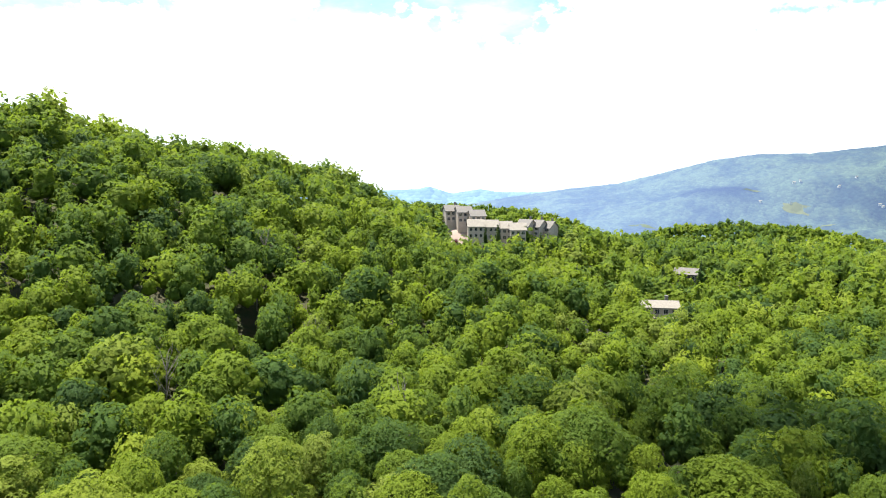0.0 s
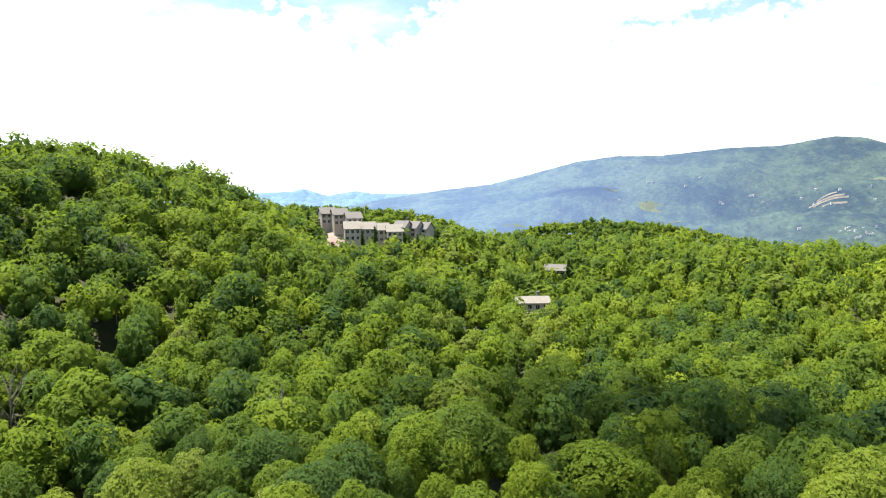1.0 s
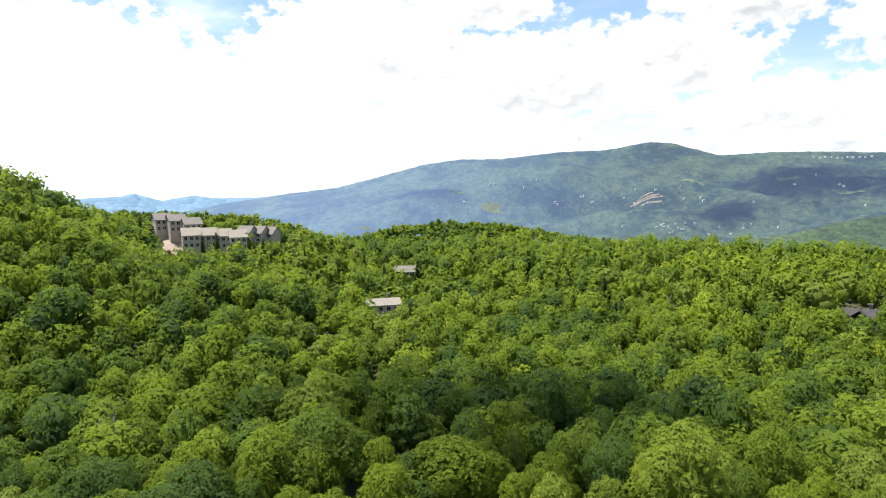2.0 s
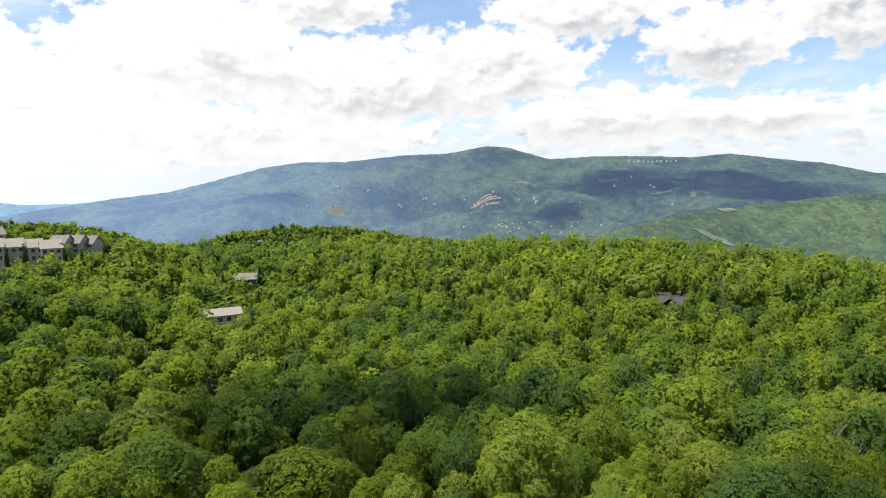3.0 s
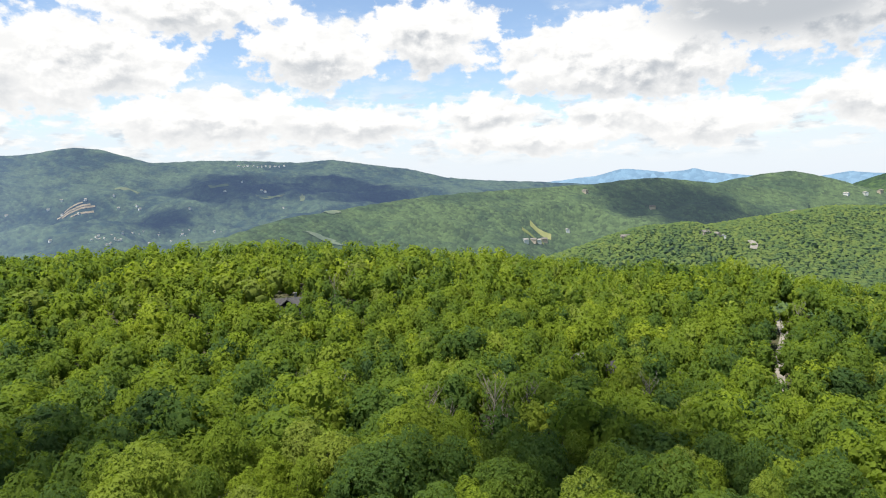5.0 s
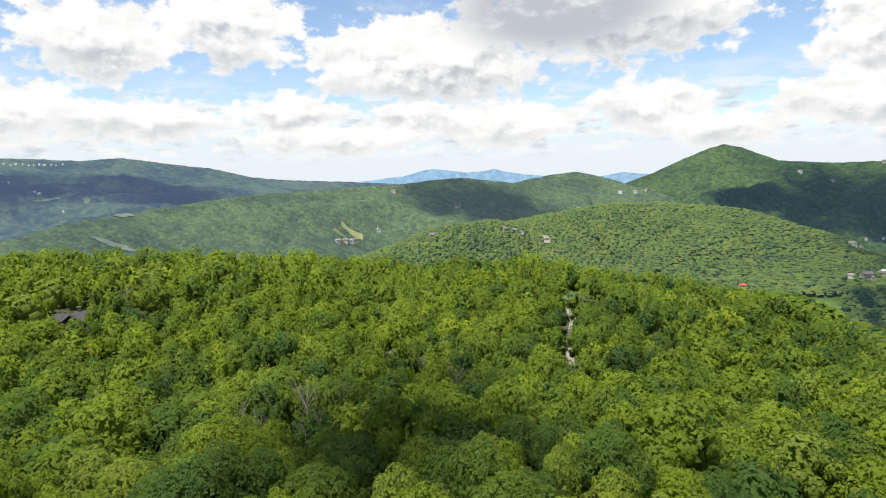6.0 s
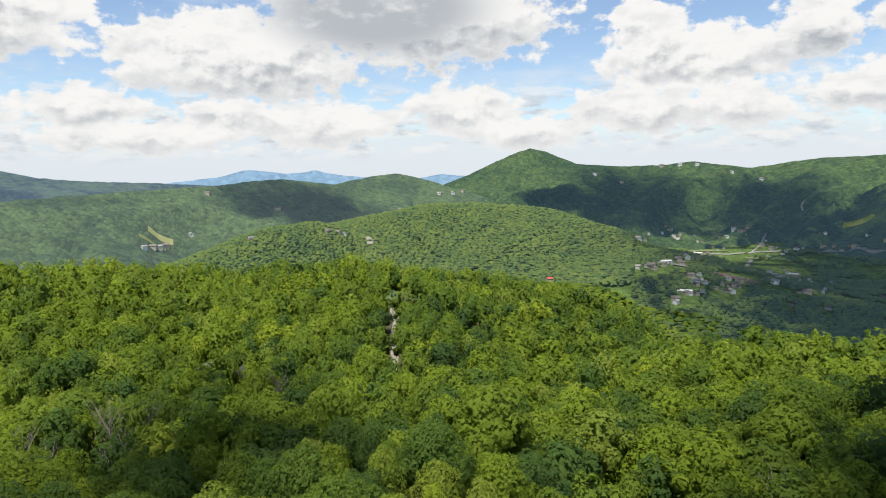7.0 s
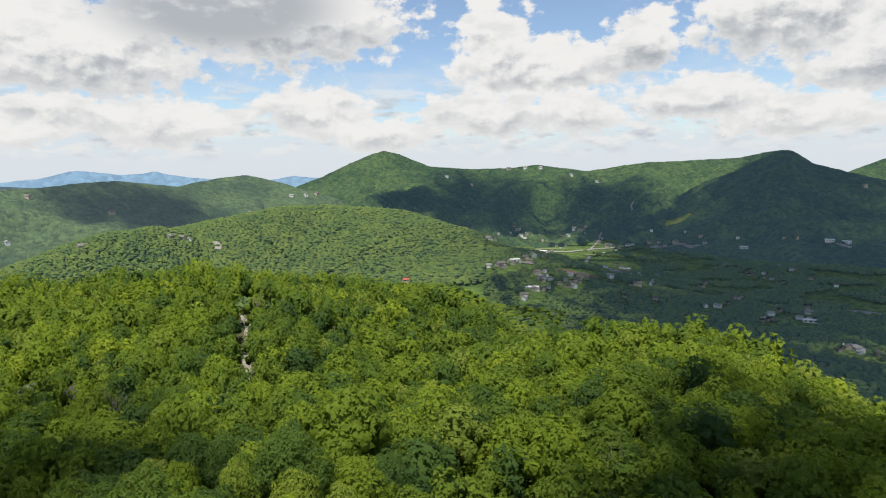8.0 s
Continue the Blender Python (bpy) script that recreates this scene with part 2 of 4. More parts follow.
# ridges of the ground: half width, line of (bearing, distance, ground height)
RIDGES = [
    (205, [(-75, 330, 88), (-50, 300, 78), (-33, 265, 70), (-26, 275, 61.5), (-16, 300, 55.5), (-9, 315, 48.5), (-5, 325, 37), (-2.5, 335, 27)]),
    (50, [(-4, 340, 30), (2, 347, 34), (7, 342, 29), (10, 345, 20)]),
    (115, [(9, 340, 8), (11, 340, 10), (16, 340, 12), (28, 330, 14), (43, 310, 14.5), (55, 285, 15.5), (61, 275, 14), (68, 270, 12), (76, 265, 8), (84, 265, 2), (97, 280, 7), (101, 290, -4)]),
    (70, [(118, 90, 4), (130, 120, 5), (137, 165, 4), (142, 160, -2), (152, 120, -7), (170, 140, -6)]),
    (190, [(101, 290, -4), (104, 330, -20), (107, 400, -44), (110, 560, -80), (112, 900, -100), (115, 1050, -130)]),
    (330, [(-12, 720, 20), (0, 700, 18), (5, 690, 14), (9, 680, 7), (13, 680, -8), (18, 700, -40)]),
    (330, [(15, 820, -30), (20, 800, -11), (25, 800, -5), (31, 800, -13), (36, 800, -24), (44, 800, -42)]),
    (620, [(84, 1600, -160), (88, 1620, -115), (92, 1650, -82), (97, 1750, -58), (102, 1800, -40), (106, 1800, -38), (110, 1700, -48), (114, 1600, -80), (118, 1500, -135)]),
    (350, [(76, 1400, -160), (80, 1420, -130), (84, 1450, -97), (88, 1500, -62), (91, 1560, -56)]),
]


HOLLOWS = [(5.0, 266, 50, 7.5), (0.8, 270, 32, 6)]


def land(x, y):
    """Height of the ground; the spurs on the valley side lie farther and lower than the rest."""
    x, y = np.asarray(x, float), np.asarray(y, float)
    r, b = np.hypot(x, y), np.degrees(np.arctan2(x, y))
    k = 1 + 0.62 * step((b - 99) / 22) * (1 - step((b - 165) / 12)) * step((r - 4) / 40) * (1 - step((r - 300) / 500))
    return EYE - 17 - (EYE - 17 - near_land(x / k, y / k)) * k


def near_land(x, y):
    r, b = np.hypot(x, y), np.degrees(np.arctan2(x, y))
    start = np.interp(b, [-180, -60, 60, 80, 100, 112, 125, 141, 150, 160, 180], [300, 330, 320, 290, 230, 120, 100, 118, 80, 110, 300])
    length = np.interp(b, [-180, 80, 100, 112, 125, 145, 180], [700, 700, 900, 1200, 620, 620, 700])
    dip = np.interp(b, [-180, 45, 60, 80, 100, 112, 122, 135, 142, 150, 180], [-13, -13, -12, -14, -18, -20, -17, -7, -8, -15, -17]) * step((r - 65) / 90)
    base = 14 + dip - step((r - start) / length) * (239 + dip)
    h = base
    for width, line in RIDGES:
        d, z = crest(x, y, line)
        h = np.maximum(h, base + (z - base) * step(1 - d / width))
    for bearing, distance, size, depth in HOLLOWS:
        hx, hy, _ = P(bearing, distance)
        h = h - depth * np.exp(-((x - hx) ** 2 + (y - hy) ** 2) / size ** 2)
    h = h + fractal(x, y, 90, 3, 5) * 2.5 * step((r - 60) / 100) + fractal(x, y, 400, 3, 9) * 14 * step((r - 500) / 600)
    return h


def land_at(x, y):
    return float(land(np.array([x]), np.array([y]))[0])


def mesh_from(name, verts, quads=None, tris=None, mats=(), tint=None, smooth=False, normals=None):
    """A mesh from arrays."""
    me = bpy.data.meshes.new(name)
    verts = np.asarray(verts, np.float32)
    idx, start, pos = [], [], 0
    for a in (quads, tris):
        if a is not None and len(a):
            a = np.asarray(a, np.int32)
            idx.append(a.ravel())
            start.append(pos + np.arange(len(a), dtype=np.int32) * a.shape[1])
            pos += a.size
    idx, start = np.concatenate(idx), np.concatenate(start)
    me.vertices.add(len(verts))
    me.vertices.foreach_set("co", verts.ravel())
    me.loops.add(len(idx))
    me.loops.foreach_set("vertex_index", idx)
    me.polygons.add(len(start))
    me.polygons.foreach_set("loop_start", start)
    if tint is not None:
        at = me.attributes.new("tint", "FLOAT", "POINT")
        at.data.foreach_set("value", np.asarray(tint, np.float32))
    me.update(calc_edges=True)
    me.polygons.foreach_set("use_smooth", np.full(len(start), smooth or normals is not None))
    if normals is not None:
        me.normals_split_custom_set_from_vertices(np.asarray(normals, np.float32))
    for m in mats:
        me.materials.append(m)
    return me


def sheet(n, m):
    """Quads of a grid of n rows and m columns."""
    i = np.arange(n - 1)[:, None] * m + np.arange(m - 1)[None, :]
    i = i.ravel()
    return np.stack([i, i + 1, i + m + 1, i + m], 1)


# a faint bluish emission paints distance haze over the valley ground
WOODS_NEAR = woods_material("hazed wooded valley ground", (0.065, 0.105, 0.024), (0.09, 0.135, 0.03), 9.0, (0.005, 0.008, 0.012))


def build_ground():
    rings = np.concatenate([[0.01], np.geomspace(6, 1000, 120), np.arange(1020, 2600, 20), np.arange(2660, 5000, 90)])
    turns = np.concatenate([np.arange(-52, 165, 0.75), np.linspace(165, 308, 50)])
    b, r = np.meshgrid(np.radians(turns), rings)
    x, y = r * np.sin(b), r * np.cos(b)
    z = land(x, y)
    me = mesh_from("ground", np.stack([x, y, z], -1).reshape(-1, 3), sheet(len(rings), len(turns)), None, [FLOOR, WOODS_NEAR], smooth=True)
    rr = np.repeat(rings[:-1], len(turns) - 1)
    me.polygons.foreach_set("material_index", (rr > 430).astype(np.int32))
    tagged(new("ground", me), "wooded hilly ground falling to a broad valley floor", "ground", kind="structure")


build_ground()


LOFTS = []


def mountain(name, label, line, front, back, mat, rough=0.12, seed=0, foot=-260.0, steps=46):
    """A far ridge: a loft along its crest, with spurs and hollows on its flanks."""
    bear = np.array([p[0] for p in line], float)
    fine = np.arange(bear[0], bear[-1] + 0.01, 0.12)
    dist = np.interp(fine, bear, [p[1] for p in line])
    dist = np.convolve(np.pad(dist, 8, "edge"), np.ones(17) / 17, "valid")
    top = np.interp(fine, bear, [p[2] for p in line])
    top = np.convolve(np.pad(top, 2, "edge"), np.array([1, 2, 3, 2, 1]) / 9.0, "valid")

    def shape(x, y):
        b, r = np.degrees(np.arctan2(x, y)), np.hypot(x, y)
        V = r - np.interp(b, fine, dist)
        V = np.clip(np.where(V < 0, V / front, V / back), -1, 1)
        spur = fractal(x + 0.3 * y, y, front * 0.36, 5, seed)
        flank = 4 * np.abs(V) * (1 - np.abs(V))
        z = foot + (np.interp(b, fine, top) - foot) * np.clip((1 - np.abs(V)) ** 1.02 - flank * rough * np.abs(spur), -0.05, 1.0)
        z = z + fractal(x, y, 26, 2, seed + 3) * 3.0
        return np.where((b >= fine[0]) & (b <= fine[-1]) & (np.abs(V) < 1), z, -999.0)

    v = np.concatenate([np.linspace(-0.999, 0, steps), np.linspace(0, 0.999, 10)[1:]])
    V, B = np.meshgrid(v, np.radians(fine), indexing="ij")
    r = dist[None, :] + np.where(V < 0, V * front, V * back)
    B = np.clip(B, B.min() + 1e-7, B.max() - 1e-7)
    x, y = r * np.sin(B), r * np.cos(B)
    me = mesh_from(name, np.stack([x, y, np.maximum(shape(x, y), foot - 30)], -1).reshape(-1, 3), sheet(len(v), len(fine)), None, [mat], smooth=True)
    LOFTS.append(shape)
    return tagged(new(name, me), label, "mountain", kind="structure")


def surface(x, y):
    """Height of the ground or of the mountain that stands there."""
    x, y = np.atleast_1d(np.asarray(x, float)), np.atleast_1d(np.asarray(y, float))
    z = land(x, y)
    for f in LOFTS:
        z = np.maximum(z, f(x, y))
    return z


def reach(bearing, fall, start, end=4900.0):
    """Distance at which the land beyond start is seen under this angle of rise from the lookout."""
    r = np.arange(start, end, 4.0)
    z = surface(r * math.sin(radians(bearing)), r * math.cos(radians(bearing)))
    up = np.degrees(np.arctan2(z - EYE, r)) >= fall
    return float(r[np.argmax(up)]) if up.any() else float(end)


def by_height(distance, marks):
    """Ridge line from bearings and rises above the eye, in degrees, at one distance."""
    return [(b, distance, EYE + distance * math.tan(radians(e))) for b, e in marks]


# distance haze painted in: blue emission on all four, bluish base on the farthest
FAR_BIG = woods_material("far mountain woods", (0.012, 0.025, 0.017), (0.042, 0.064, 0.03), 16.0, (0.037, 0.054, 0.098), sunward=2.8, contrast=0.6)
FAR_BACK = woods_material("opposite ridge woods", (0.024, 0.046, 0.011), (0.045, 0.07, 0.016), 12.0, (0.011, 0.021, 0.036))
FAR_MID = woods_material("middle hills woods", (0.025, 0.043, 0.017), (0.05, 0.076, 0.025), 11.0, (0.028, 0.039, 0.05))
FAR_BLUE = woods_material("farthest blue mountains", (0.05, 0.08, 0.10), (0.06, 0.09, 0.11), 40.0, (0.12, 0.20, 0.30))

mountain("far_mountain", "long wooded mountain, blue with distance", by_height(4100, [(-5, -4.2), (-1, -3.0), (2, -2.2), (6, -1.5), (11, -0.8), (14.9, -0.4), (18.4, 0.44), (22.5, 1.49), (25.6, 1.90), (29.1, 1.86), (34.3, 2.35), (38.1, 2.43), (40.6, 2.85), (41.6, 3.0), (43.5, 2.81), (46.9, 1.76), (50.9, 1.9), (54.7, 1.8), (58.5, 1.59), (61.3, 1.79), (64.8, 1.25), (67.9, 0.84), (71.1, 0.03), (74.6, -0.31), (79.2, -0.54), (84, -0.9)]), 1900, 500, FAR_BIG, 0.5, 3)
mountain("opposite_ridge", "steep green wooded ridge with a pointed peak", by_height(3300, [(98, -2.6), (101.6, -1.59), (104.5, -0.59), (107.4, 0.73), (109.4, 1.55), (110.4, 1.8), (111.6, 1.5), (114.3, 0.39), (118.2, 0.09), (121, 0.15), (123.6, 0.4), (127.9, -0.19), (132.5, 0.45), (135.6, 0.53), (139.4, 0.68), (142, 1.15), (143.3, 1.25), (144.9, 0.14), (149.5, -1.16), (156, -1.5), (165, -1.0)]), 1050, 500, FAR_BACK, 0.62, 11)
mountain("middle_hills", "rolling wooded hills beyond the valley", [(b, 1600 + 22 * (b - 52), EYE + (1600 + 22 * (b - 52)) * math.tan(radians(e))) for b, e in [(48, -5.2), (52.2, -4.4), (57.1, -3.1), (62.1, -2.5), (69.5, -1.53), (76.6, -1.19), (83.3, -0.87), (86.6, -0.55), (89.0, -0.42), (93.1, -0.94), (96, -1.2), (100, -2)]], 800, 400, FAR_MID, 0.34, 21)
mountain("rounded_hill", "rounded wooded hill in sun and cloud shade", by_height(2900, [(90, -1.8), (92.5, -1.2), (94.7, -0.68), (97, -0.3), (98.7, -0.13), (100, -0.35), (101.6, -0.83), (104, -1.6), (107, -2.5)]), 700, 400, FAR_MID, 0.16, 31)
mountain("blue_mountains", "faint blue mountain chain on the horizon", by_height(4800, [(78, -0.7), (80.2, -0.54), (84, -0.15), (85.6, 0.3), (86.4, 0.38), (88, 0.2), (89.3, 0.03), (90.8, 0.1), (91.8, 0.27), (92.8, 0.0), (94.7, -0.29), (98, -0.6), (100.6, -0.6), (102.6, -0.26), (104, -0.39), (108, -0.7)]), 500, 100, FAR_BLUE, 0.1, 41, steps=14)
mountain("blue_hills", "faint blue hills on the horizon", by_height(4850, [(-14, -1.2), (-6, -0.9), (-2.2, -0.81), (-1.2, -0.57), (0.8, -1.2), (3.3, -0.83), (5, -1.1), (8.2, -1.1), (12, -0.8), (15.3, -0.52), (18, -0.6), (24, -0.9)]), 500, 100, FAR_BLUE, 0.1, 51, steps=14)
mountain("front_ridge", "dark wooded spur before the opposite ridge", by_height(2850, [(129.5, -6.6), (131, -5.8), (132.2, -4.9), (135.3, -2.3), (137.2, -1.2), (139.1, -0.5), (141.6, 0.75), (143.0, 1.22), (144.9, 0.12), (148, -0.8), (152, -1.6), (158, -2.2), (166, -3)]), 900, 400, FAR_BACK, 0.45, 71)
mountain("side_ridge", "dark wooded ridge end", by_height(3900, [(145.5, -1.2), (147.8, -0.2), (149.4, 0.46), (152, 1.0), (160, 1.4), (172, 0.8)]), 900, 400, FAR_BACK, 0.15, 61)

# ---- woods ----
GAPS = []  # (x, y, radius) kept free of trees


def open_spot(bearing, distance, radius):
    x, y, _ = P(bearing, distance)
    GAPS.append((x, y, radius))


rng = np.random.default_rng(7)


def lobes(kind, r, many=1.0):
    """Centres and radii of a crown's billows round its body; crown radius 1, from height 0 to about 1.6."""
    out = [(0.0, 0.0, 0.62, 0.7), (0.0, 0.0, 0.95, 0.5)] if kind == "wide" else [(0.0, 0.0, 0.6, 0.58), (0.0, 0.0, 1.15, 0.46)]
    count = int(round(24 * many))
    for i in range(count):
        a, h = i * 2.4 + r.uniform(-0.5, 0.5), (i + 0.5) / count
        if kind == "tall":
            w = 0.62 * math.sin(math.pi * (0.18 + 0.75 * h)) * r.uniform(0.8, 1.2)
            out.append((w * math.cos(a), w * math.sin(a), 0.2 + 1.5 * h, r.uniform(0.19, 0.33) / many ** 0.4))
        else:
            w = 0.78 * math.sqrt(max(0.0, 1 - h * h)) * r.uniform(0.8, 1.15)
            out.append((w * math.cos(a), w * math.sin(a), 0.3 + 1.0 * h * r.uniform(0.86, 1.1), r.uniform(0.19, 0.34) / many ** 0.4))
    return np.array(out)


def sphere_points(r, n):
    p = r.normal(size=(n, 3))
    return p / np.linalg.norm(p, axis=1)[:, None]


def low_ball(rings=3, sides=6):
    v = [(0, 0, 1)]
    for i in range(1, rings + 1):
        t = math.pi * i / (rings + 1)
        v += [(math.sin(t) * math.cos(2 * math.pi * (j + 0.5 * i) / sides), math.sin(t) * math.sin(2 * math.pi * (j + 0.5 * i) / sides), math.cos(t)) for j in range(sides)]
    v.append((0, 0, -1))
    f = [(0, 1 + j, 1 + (j + 1) % sides) for j in range(sides)]
    for i in range(rings - 1):
        a, b = 1 + i * sides, 1 + (i + 1) * sides
        for j in range(sides):
            k = (j + 1) % sides
            f += [(a + j, b + j, b + k), (a + j, b + k, a + k)]
    a, e = 1 + (rings - 1) * sides, len(v) - 1
    f += [(a + j, e, a + (j + 1) % sides) for j in range(sides)]
    return np.array(v, float), np.array(f)


def crown_arrays(r, kind, cards, size, core=(2, 6), core_scale=0.9, many=1.0, cores=99):
    """Verts, triangles and soft normals of a crown of unit radius: dark inner foliage and leaf sprays over its billows."""
    L = lobes(kind, r, many)
    middle = np.array((0.0, 0.0, 0.55))
    bv, bf = low_ball(*core)
    verts, tris, norms, at = [], [], [], 0
    for x, y, z, rad in L[:cores]:
        w = bv * (1 + 0.13 * r.normal(size=(len(bv), 1))) * rad * core_scale + (x, y, z)
        verts.append(w)
        norms.append(0.5 * bv + 0.7 * (w - middle))
        tris.append(bf + at)
        at += len(bv)
    got_p, got_n, tries = [], [], 0
    share = L[:, 3] ** 2 / (L[:, 3] ** 2).sum()
    while sum(len(g) for g in got_p) < cards and tries < 30:
        tries += 1
        k = r.choice(len(L), size=cards, p=share)
        d = sphere_points(r, cards)
        d[:, 2] = np.where(d[:, 2] < -0.35, -d[:, 2], d[:, 2])
        p = L[k, :3] + d * L[k, 3:4] * r.uniform(0.91, 1.07, (cards, 1))
        inside = np.zeros(cards, bool)
        for x, y, z, rad in L:
            inside |= ((p - (x, y, z)) ** 2).sum(1) < (rad * 0.8) ** 2
        got_p.append(p[~inside])
        got_n.append(d[~inside])
    p, out = np.concatenate(got_p)[:cards], np.concatenate(got_n)[:cards]
    nrm = out + 0.32 * r.normal(size=out.shape) + (0, 0, 0.2)
    nrm /= np.linalg.norm(nrm, axis=1)[:, None]
    side = np.cross(nrm, sphere_points(r, len(p)))
    side /= np.linalg.norm(side, axis=1)[:, None] + 1e-9
    up = np.cross(nrm, side)
    s = size * r.uniform(0.6, 1.4, (len(p), 1))
    a, b = side * s, up * s
    q = np.stack([p - a * 0.9 - b * 0.5, p + a * 0.9 - b * 0.5, p + b * r.uniform(0.7, 1.3, (len(p), 1))], 1).reshape(-1, 3)
    i = at + 3 * np.arange(len(p))
    verts.append(q)
    norms.append(np.repeat(0.65 * out + 0.6 * (p - middle) + 0.2 * nrm, 3, 0))
    tris.append(np.stack([i, i + 1, i + 2], 1))
    norms = np.concatenate(norms)
    return np.concatenate(verts), np.concatenate(tris), norms / (np.linalg.norm(norms, axis=1)[:, None] + 1e-9)


def limb(bm, a, b, ra, rb, sides=6):
    a, b = Vector(a), Vector(b)
    q = (b - a).to_track_quat("Z", "Y").to_matrix()
    rows = []
    for c, rad in ((a, ra), (b, rb)):
        rows.append([bm.verts.new(c + q @ Vector((rad * math.cos(2 * math.pi * k / sides), rad * math.sin(2 * math.pi * k / sides), 0))) for k in range(sides)])
    for k in range(sides):
        bm.faces.new((rows[0][k], rows[0][(k + 1) % sides], rows[1][(k + 1) % sides], rows[1][k]))
    bm.faces.new(rows[1])


def part(name, bm, mat, parent, label=""):
    """Links a bmesh, or a finished mesh, as one mesh object under a thing or part."""
    me = bm
    if isinstance(bm, bmesh.types.BMesh):
        me = bpy.data.meshes.new(name)
        bmesh.ops.recalc_face_normals(bm, faces=bm.faces)
        bm.to_mesh(me)
        bm.free()
    if mat and not me.materials:
        me.materials.append(mat)
    ob = new(name, me)
    ob.parent = parent
    if label:
        ob["label"] = label
    return ob


TREE_SHAPE, TREE_BOLE = np.array((3.95, 3.95, 4.7)), 7.9  # half widths of a crown, height of its foot


def broadleaf(seed, kind, label, cards=3000, size=0.046):
    r = np.random.default_rng(seed)
    v, t, q = crown_arrays(r, kind, cards, size, (2, 5), 0.9, 1.7, 18)
    thing = tagged(new("tree"), label, "tree", "trees of the near wood")
    part("crown", mesh_from("crown", v * TREE_SHAPE + (0, 0, TREE_BOLE), None, t, [LEAF], normals=q), None, thing)
    bm = bmesh.new()
    limb(bm, (0, 0, -1.5), (0.15, 0.1, 6), 0.32, 0.22)
    limb(bm, (0.15, 0.1, 6), (0.1, 0.3, 13), 0.22, 0.08)
    for i in range(5):
        a = i * 2.3 + seed
        limb(bm, (0.12, 0.15, 6.5 + i), (2.0 * math.cos(a), 2.0 * math.sin(a), 10 + i * 0.8), 0.11, 0.03, 5)
    part("trunk", bm, BARK, thing)
    return thing


def wood_arrays(seed, kind, cards, size, core, many, wide=1.0, cores=99):
    r = np.random.default_rng(seed)
    v, t, q = crown_arrays(r, kind, cards, size, core, 0.88, many, cores)
    return v * TREE_SHAPE * (wide, wide, 1) + (0, 0, TREE_BOLE), t, q


def scatter(spacing, r0, r1, b0, b1):
    """A shaken triangular grid inside a sector: x, y."""
    n = int(2 * r1 / spacing) + 2
    i, j = np.meshgrid(np.arange(-n // 2, n // 2 + 1), np.arange(-int(n * 0.6), int(n * 0.6) + 1))
    x = (i + 0.5 * (j % 2)) * spacing + rng.uniform(-0.34, 0.34, i.shape) * spacing
    y = j * spacing * 0.866 + rng.uniform(-0.34, 0.34, i.shape) * spacing
    x, y = x.ravel(), y.ravel()
    r, b = np.hypot(x, y), np.degrees(np.arctan2(x, y))
    ok = (r >= r0) & (r < r1) & (b >= b0) & (b < b1)
    for gx, gy, gr in GAPS:
        ok &= np.hypot(x - gx, y - gy) > gr
    return x[ok], y[ok]


def girth(x, y):
    """The trees on the hill over the valley are slighter."""
    return np.interp(np.degrees(np.arctan2(x, y)), [-40, 10, 45, 85, 98, 112], [1.04, 1.0, 0.9, 0.8, 0.84, 1.06])


def thin(x, y, share=0.35):
    """Fewer trees on the ground that lies behind the ridges."""
    r, b = np.hypot(x, y), np.degrees(np.arctan2(x, y))
    turns, rings = np.arange(-46, 160, 1.0), np.arange(60, 1200, 6.0)
    B, R = np.meshgrid(np.radians(turns), rings, indexing="ij")
    ground = land(R * np.sin(B), R * np.cos(B))
    rise = np.maximum.accumulate((ground + 8 - EYE) / R, axis=1)
    i, j = np.clip(np.rint(b + 46).astype(int), 0, len(turns) - 1), np.clip(((r - 60) / 6).astype(int) - 2, 0, len(rings) - 1)
    keep = ((land(x, y) + 19 - EYE) / r > rise[i, j]) | (rng.uniform(0, 1, len(x)) < share)
    return x[keep], y[keep]


def tree_tint(x, y):
    """Kinds of tree stand in groups."""
    return np.clip(0.46 + 0.36 * fractal(x, y, 55, 3, 77) + rng.normal(0, 0.25, len(x)), 0, 1)


def woods(name, label, xs, ys, templates, low, high, mat):
    """Many trees in one mesh."""
    zs, tint = land(xs, ys), tree_tint(xs, ys)
    V, T, C, Q, at = [], [], [], [], 0
    for x, y, z, c in zip(xs, ys, zs, tint):
        v, t, q = templates[rng.integers(len(templates))]
        a, s, h = rng.uniform(0, 6.283), float(np.clip(rng.lognormal(0, 0.28), low, high)) * float(girth(x, y)), rng.uniform(0.86, 1.12)
        ca, sa = math.cos(a) * s, math.sin(a) * s
        w = np.empty_like(v)
        w[:, 0], w[:, 1], w[:, 2] = x + v[:, 0] * ca - v[:, 1] * sa, y + v[:, 0] * sa + v[:, 1] * ca, z + v[:, 2] * h * (0.66 + 0.34 * s)
        u, ca, sa = np.empty_like(q), ca / s, sa / s
        u[:, 0], u[:, 1], u[:, 2] = q[:, 0] * ca - q[:, 1] * sa, q[:, 0] * sa + q[:, 1] * ca, q[:, 2]
        V.append(w), T.append(t + at), C.append(np.full(len(v), c)), Q.append(u)
        at += len(v)
    me = mesh_from(name, np.concatenate(V), None, np.concatenate(T), [mat], np.concatenate(C), normals=np.concatenate(Q))
    tagged(new(name, me), label, "woods", kind="stuff")


def open_lane(bearing, near, far, width):
    for d in np.arange(near, far, width * 0.8):
        open_spot(bearing, d, width)


